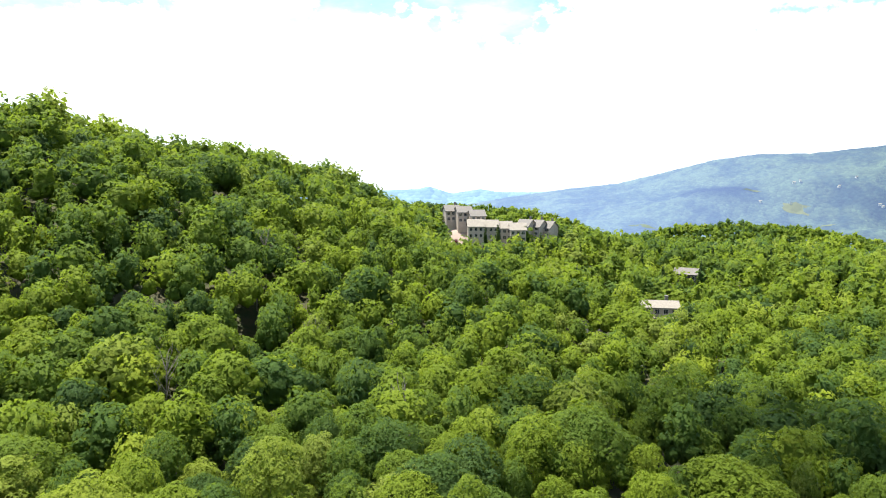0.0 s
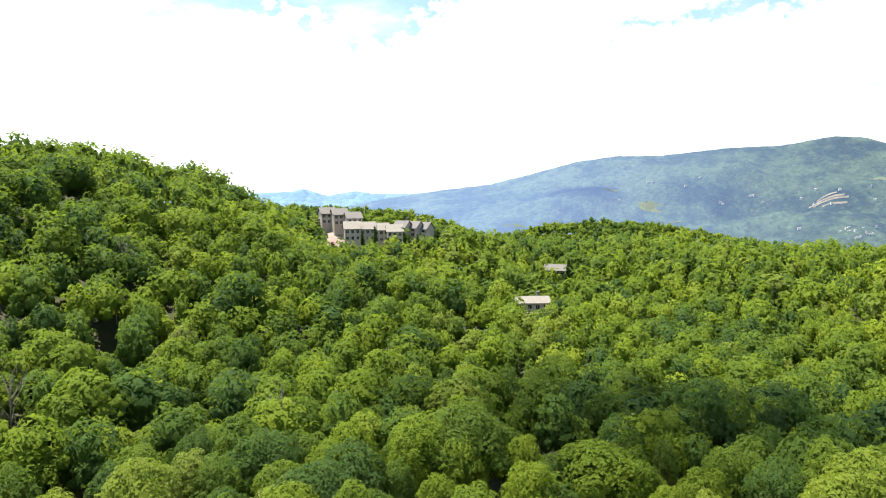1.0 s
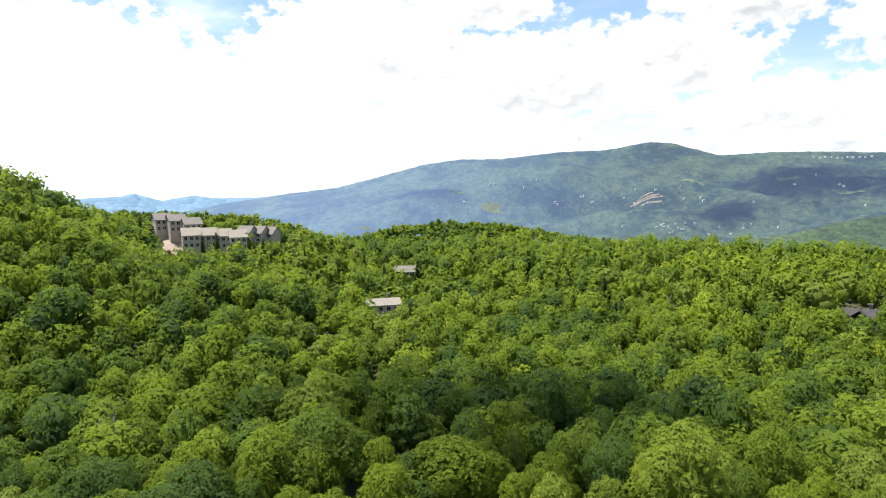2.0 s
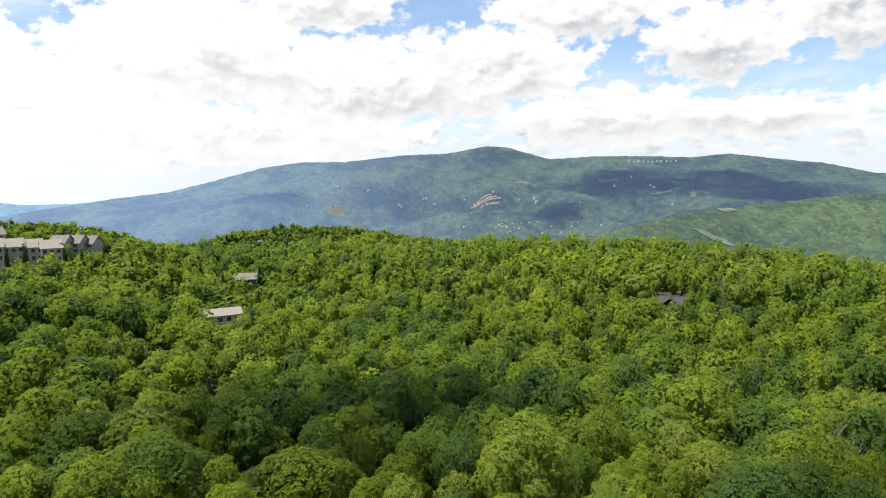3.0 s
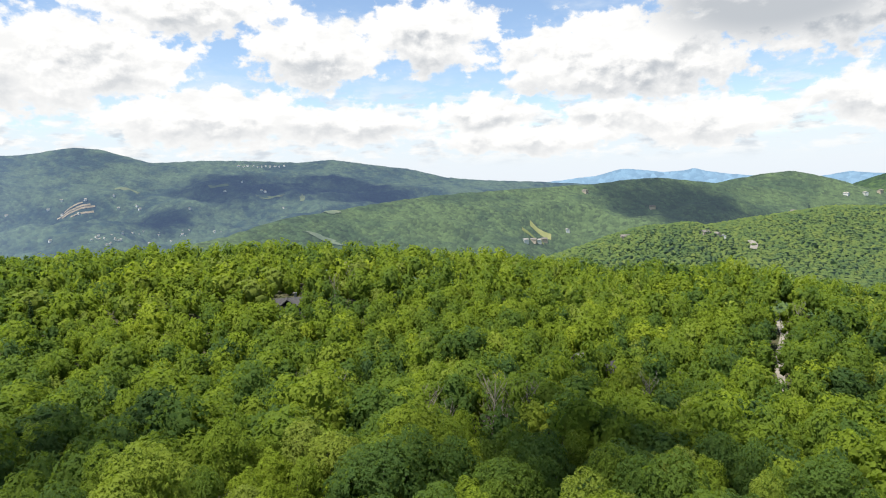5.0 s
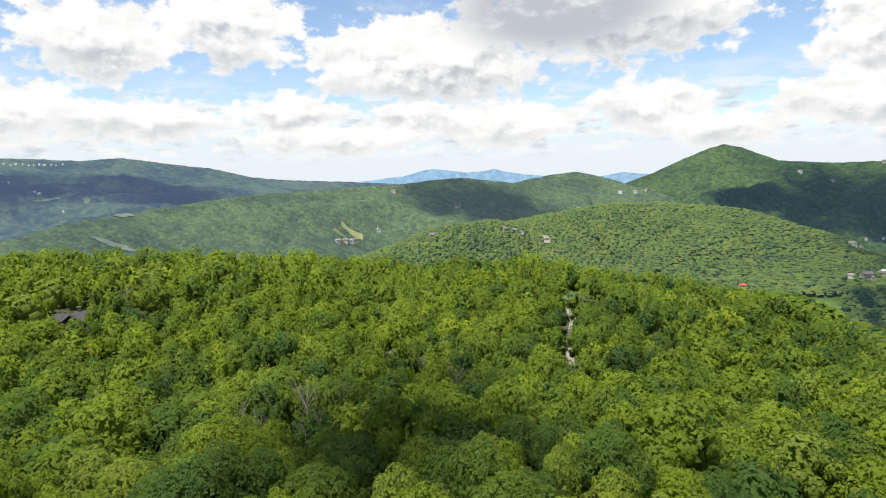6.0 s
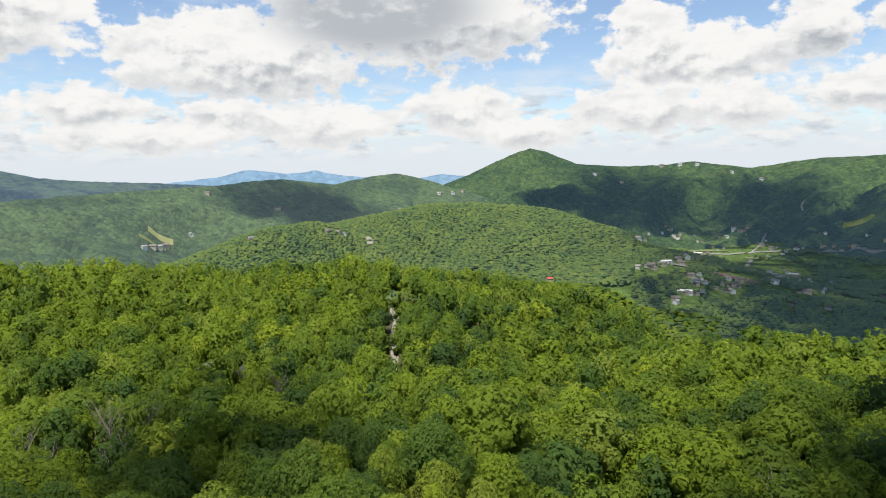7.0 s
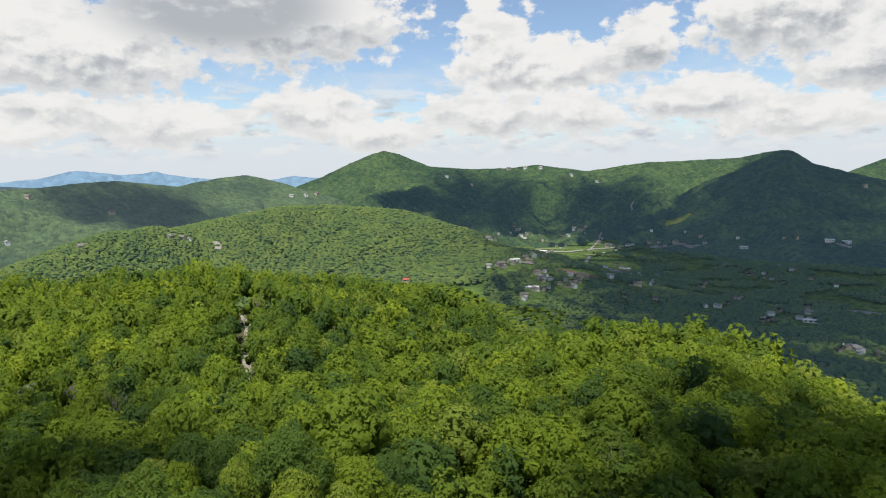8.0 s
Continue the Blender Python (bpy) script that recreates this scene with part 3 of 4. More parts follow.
for turn_ in np.arange(-0.4, 10.2, 1.5):
    open_lane(turn_, 320 if turn_ < 7 else 332, 356, 8)
open_lane(18.3, 210, 238, 6)
open_lane(20.7, 276, 296, 5)
open_lane(56.9, 212, 238, 5)
open_lane(62.3, 268, 288, 4.5)
open_lane(1.3, 296, 330, 6)
open_lane(51.9, 122, 136, 4)
open_lane(56.6, 124, 136, 3.5)
open_spot(82.6, 168, 3.2)
open_spot(84.8, 169, 3.0)
open_lane(79.2, 96, 106, 4.5)
open_lane(98.1, 166, 262, 2.5)
open_lane(100.2, 236, 246, 4)
open_lane(22.6, 84, 93, 4)
open_lane(12.7, 188, 196, 4)
open_lane(70.5, 98, 108, 5)
open_lane(75.0, 102, 116, 6)
open_lane(61.5, 220, 230, 5)
RED_HOUSE, PALE_HOUSE = reach(112, -9.7, 500), reach(113.8, -12.9, 350)
open_lane(112, RED_HOUSE - 60, RED_HOUSE + 6, 13)
open_lane(113.8, PALE_HOUSE - 50, PALE_HOUSE + 6, 9)

NEAR = 108.0
TREES = [broadleaf(101 + i, k, l) for i, (k, l) in enumerate([
    ("wide", "broad green deciduous tree with a billowing crown"), ("tall", "tall green deciduous tree with a narrow crown"),
    ("wide", "leafy green hardwood in the closed wood"), ("wide", "spreading broadleaf tree with a rounded crown"),
    ("tall", "upright hardwood with layered foliage"), ("wide", "yellow-green broadleaf tree in full leaf")])]
nx, ny = (np.concatenate(c) for c in zip(scatter(6.4, 43, NEAR, -40, 25), scatter(5.7, 43, NEAR, 25, 65), scatter(5.1, 43, NEAR, 65, 102), scatter(6.3, 43, NEAR, 102, 156)))
order = np.argsort(np.hypot(nx, ny))
nx, ny = nx[order], ny[order]
for x, y, z in zip(nx[:300], ny[:300], land(nx[:300], ny[:300])):
    src = TREES[int(rng.integers(len(TREES)))]
    s = float(np.clip(rng.lognormal(-0.02, 0.3), 0.55, 1.75)) * float(girth(x, y))
    copy_thing(src, pose(x, y, z, rng.uniform(-4, 4), rng.uniform(-4, 4), rng.uniform(0, 360)) @ Matrix.Diagonal((s, s, (0.66 + 0.34 * s) * rng.uniform(0.9, 1.1), 1)))
for src in TREES:
    for o in (*src.children, src):
        bpy.data.objects.remove(o)

FINE = [wood_arrays(201 + i, k, 600, 0.073, (2, 6), 1.0, cores=12) for i, k in enumerate(["wide", "tall", "wide", "wide", "tall"])]
MID = [wood_arrays(251 + i, k, 300, 0.096, (2, 6), 0.75, cores=6) for i, k in enumerate(["wide", "tall", "wide", "wide", "tall"])]
x, y = (np.concatenate(c) for c in zip(scatter(6.5, NEAR, 225, -40, 25), scatter(5.8, NEAR, 225, 25, 65), scatter(5.2, NEAR, 225, 65, 102), scatter(6.4, NEAR, 225, 102, 156)))
x, y = np.concatenate([nx[300:], x]), np.concatenate([ny[300:], y])
near = np.hypot(x, y) < np.where(np.degrees(np.arctan2(x, y)) > 102, 185.0, 145.0)
woods("slope_wood", "closed green deciduous wood on the near slopes", x[near], y[near], FINE, 0.55, 1.75, LEAF_WOODS)
woods("middle_wood", "closed green deciduous wood on the slopes", x[~near], y[~near], MID, 0.55, 1.75, LEAF_WOODS)
LOW = [wood_arrays(301 + i, k, 78, 0.16, (2, 5), 0.42, cores=3) for i, k in enumerate(["wide", "tall", "wide", "wide"])]
x, y = (np.concatenate(c) for c in zip(scatter(6.6, 225, 480, -40, 25), scatter(6.0, 225, 480, 25, 65), scatter(5.5, 225, 480, 65, 102), scatter(6.6, 225, 480, 102, 150)))
r, b = np.hypot(x, y), np.degrees(np.arctan2(x, y))
keep = r < np.interp(b, [-44, -5, 10, 50, 70, 90, 99, 103, 119, 123, 150], [330, 360, 400, 370, 345, 340, 370, 480, 480, 300, 260])
x, y = thin(x[keep], y[keep])
woods("farther_wood", "closed green deciduous wood on the ridges", x, y, LOW, 0.6, 1.7, LEAF_WOODS)


def clump(seed):
    """A crown far off: a lumpy dome."""
    r = np.random.default_rng(seed)
    v, t = low_ball(2, 6)
    v = v[:13]
    t = t[(t < 13).all(1)]
    w = v * (1 + 0.2 * r.normal(size=(len(v), 1)))
    return w * (6.2, 6.2, 3.6) + (0, 0, 6.0), t, 0.45 * v + (0, 0, 0.9)


CLUMPS = [clump(401 + i) for i in range(8)]
TINY = [wood_arrays(351 + i, k, 10, 0.33, (2, 5), 0.2, 1.2, cores=2) for i, k in enumerate(["wide", "tall", "wide", "wide"])]
x, y = scatter(8.0, 480, 860, -8, 124)
b = np.degrees(np.arctan2(x, y))
keep = (b < 46) | (b > 99)
x, y = thin(x[keep], y[keep])
woods("hill_wood", "closed green wood on the next hills", x, y, TINY, 0.6, 1.5, LEAF_FAR)
x, y = scatter(9.8, 860, 1150, -8, 126)
b = np.degrees(np.arctan2(x, y))
keep = (b < 46) | (b > 99)
x, y = x[keep], y[keep]
woods("distant_wood", "distant closed wood on the lower hills", x, y, CLUMPS, 0.8, 1.5, LEAF_FAR)
x, y = scatter(8.4, 1250, 1880, 78, 119)
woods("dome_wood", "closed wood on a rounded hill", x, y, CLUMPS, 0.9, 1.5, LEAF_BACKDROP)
TOWN_SPOTS = []  # kind, bearing, distance, size of the houses in the valley
LOWER_TOWN = [(123.3, -10.5), (122.5, -11.1), (123.6, -9.1), (124.0, -9.6), (124.7, -9.6), (126.1, -9.6), (127.0, -9.7), (127.4, -9.3), (126.8, -10.2), (119.4, -8.5), (120.4, -8.4), (121.4, -8.2), (122.6, -7.8), (123.3, -7.6)]
UPPER_TOWN = [(123.8, -7.1), (124.8, -7.2), (125.3, -6.6), (124.1, -6.2), (121.9, -5.3), (121.3, -5.5), (119.4, -6.1), (126.3, -5.8), (126.8, -5.1), (127.3, -5.3), (127.8, -5.0), (128.9, -6.4), (129.6, -6.6), (130.6, -6.8), (131.3, -6.6)]
OUTSKIRTS = [(130.1, -8.8), (130.8, -8.5), (131.4, -9.0), (129.9, -9.3), (132.1, -9.9), (133.2, -9.8), (133.1, -6.3), (133.8, -6.3), (135.1, -6.2), (137.1, -5.7), (139.7, -10.6), (138.5, -11.4), (141.0, -8.6), (142.4, -8.9), (145.1, -11.9), (142.4, -11.7), (141.9, -12.1), (147.8, -13.7), (148.5, -13.8)]
for b, f in LOWER_TOWN + UPPER_TOWN + OUTSKIRTS:
    TOWN_SPOTS.append((int(rng.integers(2)), b, reach(b, f, 1150), rng.uniform(0.8, 1.25)))
    for k in range(2):  # neighbours up and down the street
        bb, ff = b + rng.normal(0, 0.55), f + rng.normal(0, 0.28)
        TOWN_SPOTS.append((int(rng.integers(3)), bb, reach(bb, ff, 1150), rng.uniform(0.55, 0.95)))
for k in range(22):
    b, f = rng.uniform(131, 149), rng.uniform(-11.5, -5.2)
    TOWN_SPOTS.append((int(rng.integers(3)), b, reach(b, f, 1250), rng.uniform(0.65, 1.0)))
for kind_, b, d, size in TOWN_SPOTS:
    open_spot(b, d, 11)
    open_spot(b, d - 22, 11)
    open_spot(b, d - 42, 10)
    open_spot(b, d - 60, 9)
x, y = scatter(10.0, 800, 2350, 119, 152)
town = np.exp(-((np.degrees(np.arctan2(x, y)) - 126.5) / 6) ** 2)
keep = fractal(x, y, 70, 3, 15) > np.interp(np.hypot(x, y), [1300, 1550], [-0.7, -0.1]) + 0.5 * town * step((np.hypot(x, y) - 1450) / 200)
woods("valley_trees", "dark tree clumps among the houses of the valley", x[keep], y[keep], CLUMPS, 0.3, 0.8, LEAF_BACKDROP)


# ---- cumulus clouds over the land, high above the view ----
def cloud(bearing, distance, ground, size, wide, seed, made=None):
    """A cumulus that shades the ground at this place: it stands towards the sun from there."""
    m, n = made or CLOUD_MAT
    r = np.random.default_rng(seed)
    bv, bf = low_ball(5, 9)
    V, T, at = [], [], 0
    for i in range(16):
        a, q = i * 2.4, math.sqrt((i + 0.5) / 16)
        c = np.array([q * math.cos(a) * size, q * math.sin(a) * wide, r.uniform(0, 0.15) * size])
        rad = min(size, wide) * r.uniform(0.34, 0.5)
        v = bv * (1 + 0.12 * r.normal(size=(len(bv), 1))) * rad * (1.25, 1.25, 0.8)
        v[:, 2] = np.maximum(v[:, 2], -0.25 * rad)
        V.append(v + c), T.append(bf + at)
        at += len(bv)
    x, y, _ = P(bearing, distance)
    rise = max(500.0, 0.62 * distance) + 40
    dx, dy, _ = P(SUN_BEARING, rise / math.tan(radians(SUN_HEIGHT)))
    ob = new("cloud", mesh_from("cloud", np.concatenate(V), None, np.concatenate(T), [m], smooth=True))
    ob.matrix_basis = pose(x + dx, y + dy, ground + rise, 0, 0, -bearing)
    tagged(ob, "white cumulus cloud out of view, shading the land below", "cloud", kind="structure")


def cloud_material(name, most):
    """Thick in the middle, thin and torn at the rim."""
    made = material(name)
    cn = made[1]
    co = cn.add("ShaderNodeVectorMath", 0, {0: cn.add("ShaderNodeTexCoord", "Generated"), 1: (0.5, 0.5, 0.5)}, operation="SUBTRACT")
    co = cn.add("ShaderNodeVectorMath", 0, {0: co, 1: (2, 2, 0)}, operation="MULTIPLY")
    rim = cn.math("ADD", cn.add("ShaderNodeVectorMath", "Value", {0: co}, operation="LENGTH"), cn.math("MULTIPLY", cn.noise(co, 2.2, 4.0), 0.9))
    thick = cn.smooth(rim, 1.4, 0.55, 0.0, most)
    finish(cn, cn.add("ShaderNodeMixShader", 0, {0: thick, 1: cn.add("ShaderNodeBsdfTransparent"), 2: cn.add("ShaderNodeBsdfDiffuse", 0, {"Color": (0.9, 0.9, 0.9, 1)})}))
    return made


CLOUD_MAT, THIN_CLOUD = cloud_material("cloud", 0.5), cloud_material("thin cloud", 0.13)
for place in [(140, 1790, -220, 660, 720, 1), (141, 2500, -50, 560, 420, 2), (128.6, 2850, -60, 290, 430, 13), (118.0, 2900, -60, 320, 420, 3), (134, 950, -110, 200, 380, 15), (147, 720, -60, 220, 330, 16), (112.5, 2850, -60, 180, 170, 4),
              (91, 2300, -100, 300, 200, 5), (62, 3500, -20, 420, 300, 6), (52.5, 3600, -20, 300, 260, 7), (161, 100, 20, 50, 46, 8), (22.4, 3500, 40, 240, 150, 9), (46.4, 3150, -60, 200, 150, 14),
              (145, 3000, 20, 420, 430, 11), (150, 1700, -220, 380, 520, 12)]:
    cloud(*place)
# small unseen clouds, added only to dim parts of the near wood
for place in [(28, 112, 14, 58, 42, 21), (84, 92, 8, 24, 22, 23), (86, 140, 0, 24, 40, 26), (147, 150, -10, 60, 70, 27)]:
    cloud(*place, THIN_CLOUD)


# ---- buildings ----
def box(bm, x0, x1, y0, y1, z0, z1):
    v = [bm.verts.new((x, y, z)) for z in (z0, z1) for x, y in ((x0, y0), (x1, y0), (x1, y1), (x0, y1))]
    for f in ((0, 3, 2, 1), (4, 5, 6, 7), (0, 1, 5, 4), (1, 2, 6, 5), (2, 3, 7, 6), (3, 0, 4, 7)):
        bm.faces.new([v[k] for k in f])


def slab(bm, corners, thick):
    """A plate whose top has these corners."""
    top = [bm.verts.new(c) for c in corners]
    low = [bm.verts.new((c[0], c[1], c[2] - thick)) for c in corners]
    bm.faces.new(top)
    bm.faces.new(low[::-1])
    for k in range(len(top)):
        m = (k + 1) % len(top)
        bm.faces.new((top[k], low[k], low[m], top[m]))


SHINGLE = plain_material("grey asphalt shingles", (0.19, 0.175, 0.155), 0.9, (0.13, 0.12, 0.105), 2.5, bump=0.3)
PALE_ROOF = plain_material("pale weathered shingles", (0.27, 0.245, 0.20), 0.9, (0.20, 0.18, 0.15), 1.5)
DARK_ROOF = plain_material("dark shingles", (0.05, 0.05, 0.053), 0.9, (0.075, 0.072, 0.07), 1.5, spec=0.15)
RED_ROOF = plain_material("red metal roof", (0.45, 0.10, 0.06), 0.6, (0.34, 0.08, 0.05), 0.8)
BEIGE = plain_material("beige lap siding", (0.50, 0.43, 0.35), 0.8, (0.42, 0.36, 0.29), 0.8)
TAUPE = plain_material("grey-brown lap siding", (0.40, 0.36, 0.30), 0.8, (0.32, 0.28, 0.24), 0.8)
WHITE = plain_material("white painted boards", (0.55, 0.54, 0.51), 0.7, (0.45, 0.44, 0.42), 0.6)
DARK_WOOD = plain_material("dark-stained boards", (0.07, 0.05, 0.04), 0.8, (0.11, 0.085, 0.065), 1.0)
PAD = plain_material("pinkish concrete paving", (0.34, 0.26, 0.21), 0.9, (0.28, 0.22, 0.18), 0.3)
GRAVEL = plain_material("pale gravel and concrete", (0.27, 0.25, 0.21), 0.95, (0.17, 0.155, 0.13), 0.35)
ASPHALT = plain_material("asphalt", (0.10, 0.10, 0.10), 0.9, (0.15, 0.15, 0.145), 0.1)
STONE = plain_material("chimney stone", (0.22, 0.20, 0.18), 0.9, (0.14, 0.13, 0.12), 2.0)


def glass_material():
    m, n = material("window glass")
    finish(n, n.add("ShaderNodeBsdfPrincipled", 0, {"Base Color": (0.02, 0.025, 0.03, 1), "Roughness": 0.08, "Specular IOR Level": 0.6}))
    return m


GLASS = glass_material()


def house(name, label, bearing, distance, base, w, d, h, rise, wall, roof, turn=0.0, storeys=2, columns=3, chimney=False, deck=False, hip=False, group="", cross=False, drop=6.0):
    """A house whose front (its -y side) looks back along the bearing; base is the height of its sill."""
    thing = tagged(new(name), label, "house", group)
    x, y, _ = P(bearing, distance)
    thing.matrix_basis = pose(x, y, base, 0, 0, turn - bearing)
    bm = bmesh.new()
    box(bm, -w / 2, w / 2, -d / 2, d / 2, -drop, h)
    if not hip:
        for sx in (-w / 2, w / 2):
            e = 0.02 if sx > 0 else -0.02
            vs = [bm.verts.new((sx + e, -d / 2, h)), bm.verts.new((sx + e, d / 2, h)), bm.verts.new((sx + e, 0, h + rise))]
            vi = [bm.verts.new((sx - 0.25 * (1 if sx > 0 else -1), v.co.y, v.co.z)) for v in vs]
            bm.faces.new(vs)
            bm.faces.new(vi)
            bm.faces.new((vs[0], vs[2], vi[2], vi[0]))
            bm.faces.new((vs[1], vs[2], vi[2], vi[1]))
    part("wall", bm, wall, thing)
    o, k = 0.6, rise / (d / 2)
    inset = min(d / 2, w / 2 - 0.5) if hip else 0.0
    bm = bmesh.new()
    for sgn in (-1, 1):
        e = h - o * k + 0.2
        slab(bm, [(-w / 2 - o, sgn * (d / 2 + o), e), (w / 2 + o, sgn * (d / 2 + o), e), (w / 2 + o - inset, 0, h + rise + 0.2), (-w / 2 - o + inset, 0, h + rise + 0.2)], 0.22)
        if hip:
            slab(bm, [(sgn * (w / 2 + o), -d / 2 - o, e), (sgn * (w / 2 + o), d / 2 + o, e), (sgn * (w / 2 + o - inset), 0, h + rise + 0.2)], 0.22)
    if cross:
        g = w * 0.28
        for sgn in (-1, 1):
            slab(bm, [(0, -d / 2 - 1.6, h + g * 0.75), (0, 0, h + g * 0.75), (sgn * g, 0, h - 0.1), (sgn * g, -d / 2 - 1.6, h - 0.1)], 0.22)
    roof_ob = part("roof", bm, roof, thing)
    if chimney:
        bm = bmesh.new()
        box(bm, w * 0.22, w * 0.22 + 1.0, 0.4, 1.3, h, h + rise + 1.5)
        box(bm, w * 0.22 - 0.12, w * 0.22 + 1.12, 0.28, 1.42, h + rise + 1.5, h + rise + 1.7)
        part("chimney", bm, STONE, roof_ob)
    sh = h / storeys
    for i in range(storeys):
        for j in range(columns):
            cx, cz = -w / 2 + w * (j + 0.5) / columns, sh * i + sh * 0.52
            ww, wh = min(1.7, w / columns * 0.5), min(1.5, sh * 0.55)
            bm = bmesh.new()
            y0 = -d / 2
            for a in ((cx - ww / 2 - 0.12, cx + ww / 2 + 0.12, cz + wh / 2, cz + wh / 2 + 0.12), (cx - ww / 2 - 0.12, cx + ww / 2 + 0.12, cz - wh / 2 - 0.12, cz - wh / 2),
                      (cx - ww / 2 - 0.12, cx - ww / 2, cz - wh / 2, cz + wh / 2), (cx + ww / 2, cx + ww / 2 + 0.12, cz - wh / 2, cz + wh / 2), (cx - 0.04, cx + 0.04, cz - wh / 2, cz + wh / 2)):
                box(bm, a[0], a[1], y0 - 0.1, y0 + 0.02, a[2], a[3])
            win = part("window", bm, WHITE, thing, "white-framed window")
            bm = bmesh.new()
            box(bm, cx - ww / 2, cx + ww / 2, y0 - 0.05, y0 + 0.01, cz - wh / 2, cz + wh / 2)
            part("pane", bm, GLASS, win)
    if deck:
        bm = bmesh.new()
        box(bm, -w / 2, w / 2, -d / 2 - 3, -d / 2 - 0.02, -0.3, -0.05)
        for j in range(5):
            px = -w / 2 + 0.1 + (w - 0.3) * j / 4
            box(bm, px, px + 0.14, -d / 2 - 3, -d / 2 - 2.86, -drop, 1.0)
        box(bm, -w / 2, w / 2, -d / 2 - 3, -d / 2 - 2.9, 0.95, 1.05)
        part("deck", bm, PALE_BARK, thing, "weathered timber deck")
    return thing


def height_under(bearing, distance, fall):
    return EYE + distance * math.tan(radians(fall))


# townhouses on the shoulder of the hill: an upper and a lower row
ROW = "townhouses on the ridge"
for k, (b, dist, fall, turn) in enumerate([(0.75, 352, -2.2, 12), (1.8, 346, -2.3, 12), (2.95, 340, -2.62, 12)]):
    top = height_under(b, dist, fall)
    house("townhouse", "beige two-storey townhouse with a grey shingle roof", b, dist, top - 8.6, 7.6, 10, 5.6, 2.8, BEIGE, SHINGLE, turn, 2, 3, k == 0, group=ROW)
for k, (b, dist, fall, turn, tone) in enumerate([(2.85, 322, -3.45, 4, BEIGE), (4.15, 326, -3.5, 4, TAUPE), (5.35, 328, -3.62, 4, BEIGE), (6.55, 322, -3.75, 4, BEIGE)]):
    top = height_under(b, dist, fall)
    house("townhouse", "grey-roofed townhouse of the lower row, behind trees", b, dist, top - 9.4, 7.4, 10, 6.2, 3.0, tone, PALE_ROOF, turn, 2, 3, group=ROW)
for k, (b, dist, fall, turn) in enumerate([(7.3, 342, -3.45, -25), (8.3, 346, -3.5, -25), (9.2, 350, -3.6, -25)]):
    top = height_under(b, dist, fall)
    house("townhouse", "gabled townhouse with chimney at the end of the row", b, dist, top - 10.2, 6.6, 11, 6.8, 3.2, TAUPE, SHINGLE, turn, 3, 2, True, group=ROW)


def patch(name, label, bearing, distance, along, across, mat, turn=0.0, lift=0.6, wobble=0.2, seed=0, category="field"):
    """A clearing, field or paved place draped over the land; along the line of sight and across it."""
    n, m = 15, 25
    u, a = np.meshgrid(np.linspace(0, 1, n), np.linspace(0, 2 * math.pi, m), indexing="ij")
    rad = u * (1 + wobble * fractal(np.cos(a) * 2.0 + seed, np.sin(a) * 2.0, 1.0, 2, seed))
    sq = 1 / np.maximum(np.abs(np.cos(a)), np.abs(np.sin(a))) ** 0.6
    px, py = rad * sq * np.cos(a) * across / 2, rad * sq * np.sin(a) * along / 2
    t = radians(-bearing + turn)
    cx, cy, _ = P(bearing, distance)
    x, y = cx + px * math.cos(t) - py * math.sin(t), cy + px * math.sin(t) + py * math.cos(t)
    z = surface(x.ravel(), y.ravel()).reshape(x.shape) + lift
    me = mesh_from(name, np.stack([x, y, z], -1).reshape(-1, 3), sheet(n, m), None, [mat], smooth=True)
    return tagged(new(name, me), label, category, kind="structure")


def ribbon(name, label, points, width, mat, lift=0.4, category="road"):
    """A road or a narrow strip of ground along (bearing, distance) points."""
    p = np.array([P(b, d)[:2] for b, d in points])
    t = np.linspace(0, len(p) - 1, 12 * (len(p) - 1) + 1)
    x, y = np.interp(t, np.arange(len(p)), p[:, 0]), np.interp(t, np.arange(len(p)), p[:, 1])
    dx, dy = np.gradient(x), np.gradient(y)
    ln = np.hypot(dx, dy) + 1e-9
    w = np.linspace(-0.5, 0.5, 5)[None, :] * width
    X, Y = x[:, None] - dy[:, None] / ln[:, None] * w, y[:, None] + dx[:, None] / ln[:, None] * w
    Z = surface(X.ravel(), Y.ravel()).reshape(X.shape) + lift
    me = mesh_from(name, np.stack([X, Y, Z], -1).reshape(-1, 3), sheet(len(t), 5), None, [mat], smooth=True)
    return tagged(new(name, me), label, category, kind="structure")


patch("pavement", "pinkish concrete parking court by the townhouses", 1.55, 330, 32, 11, PAD, lift=0.8, wobble=0.1, category="parking")

TYRE = plain_material("tyre rubber", (0.02, 0.02, 0.02), 0.9)


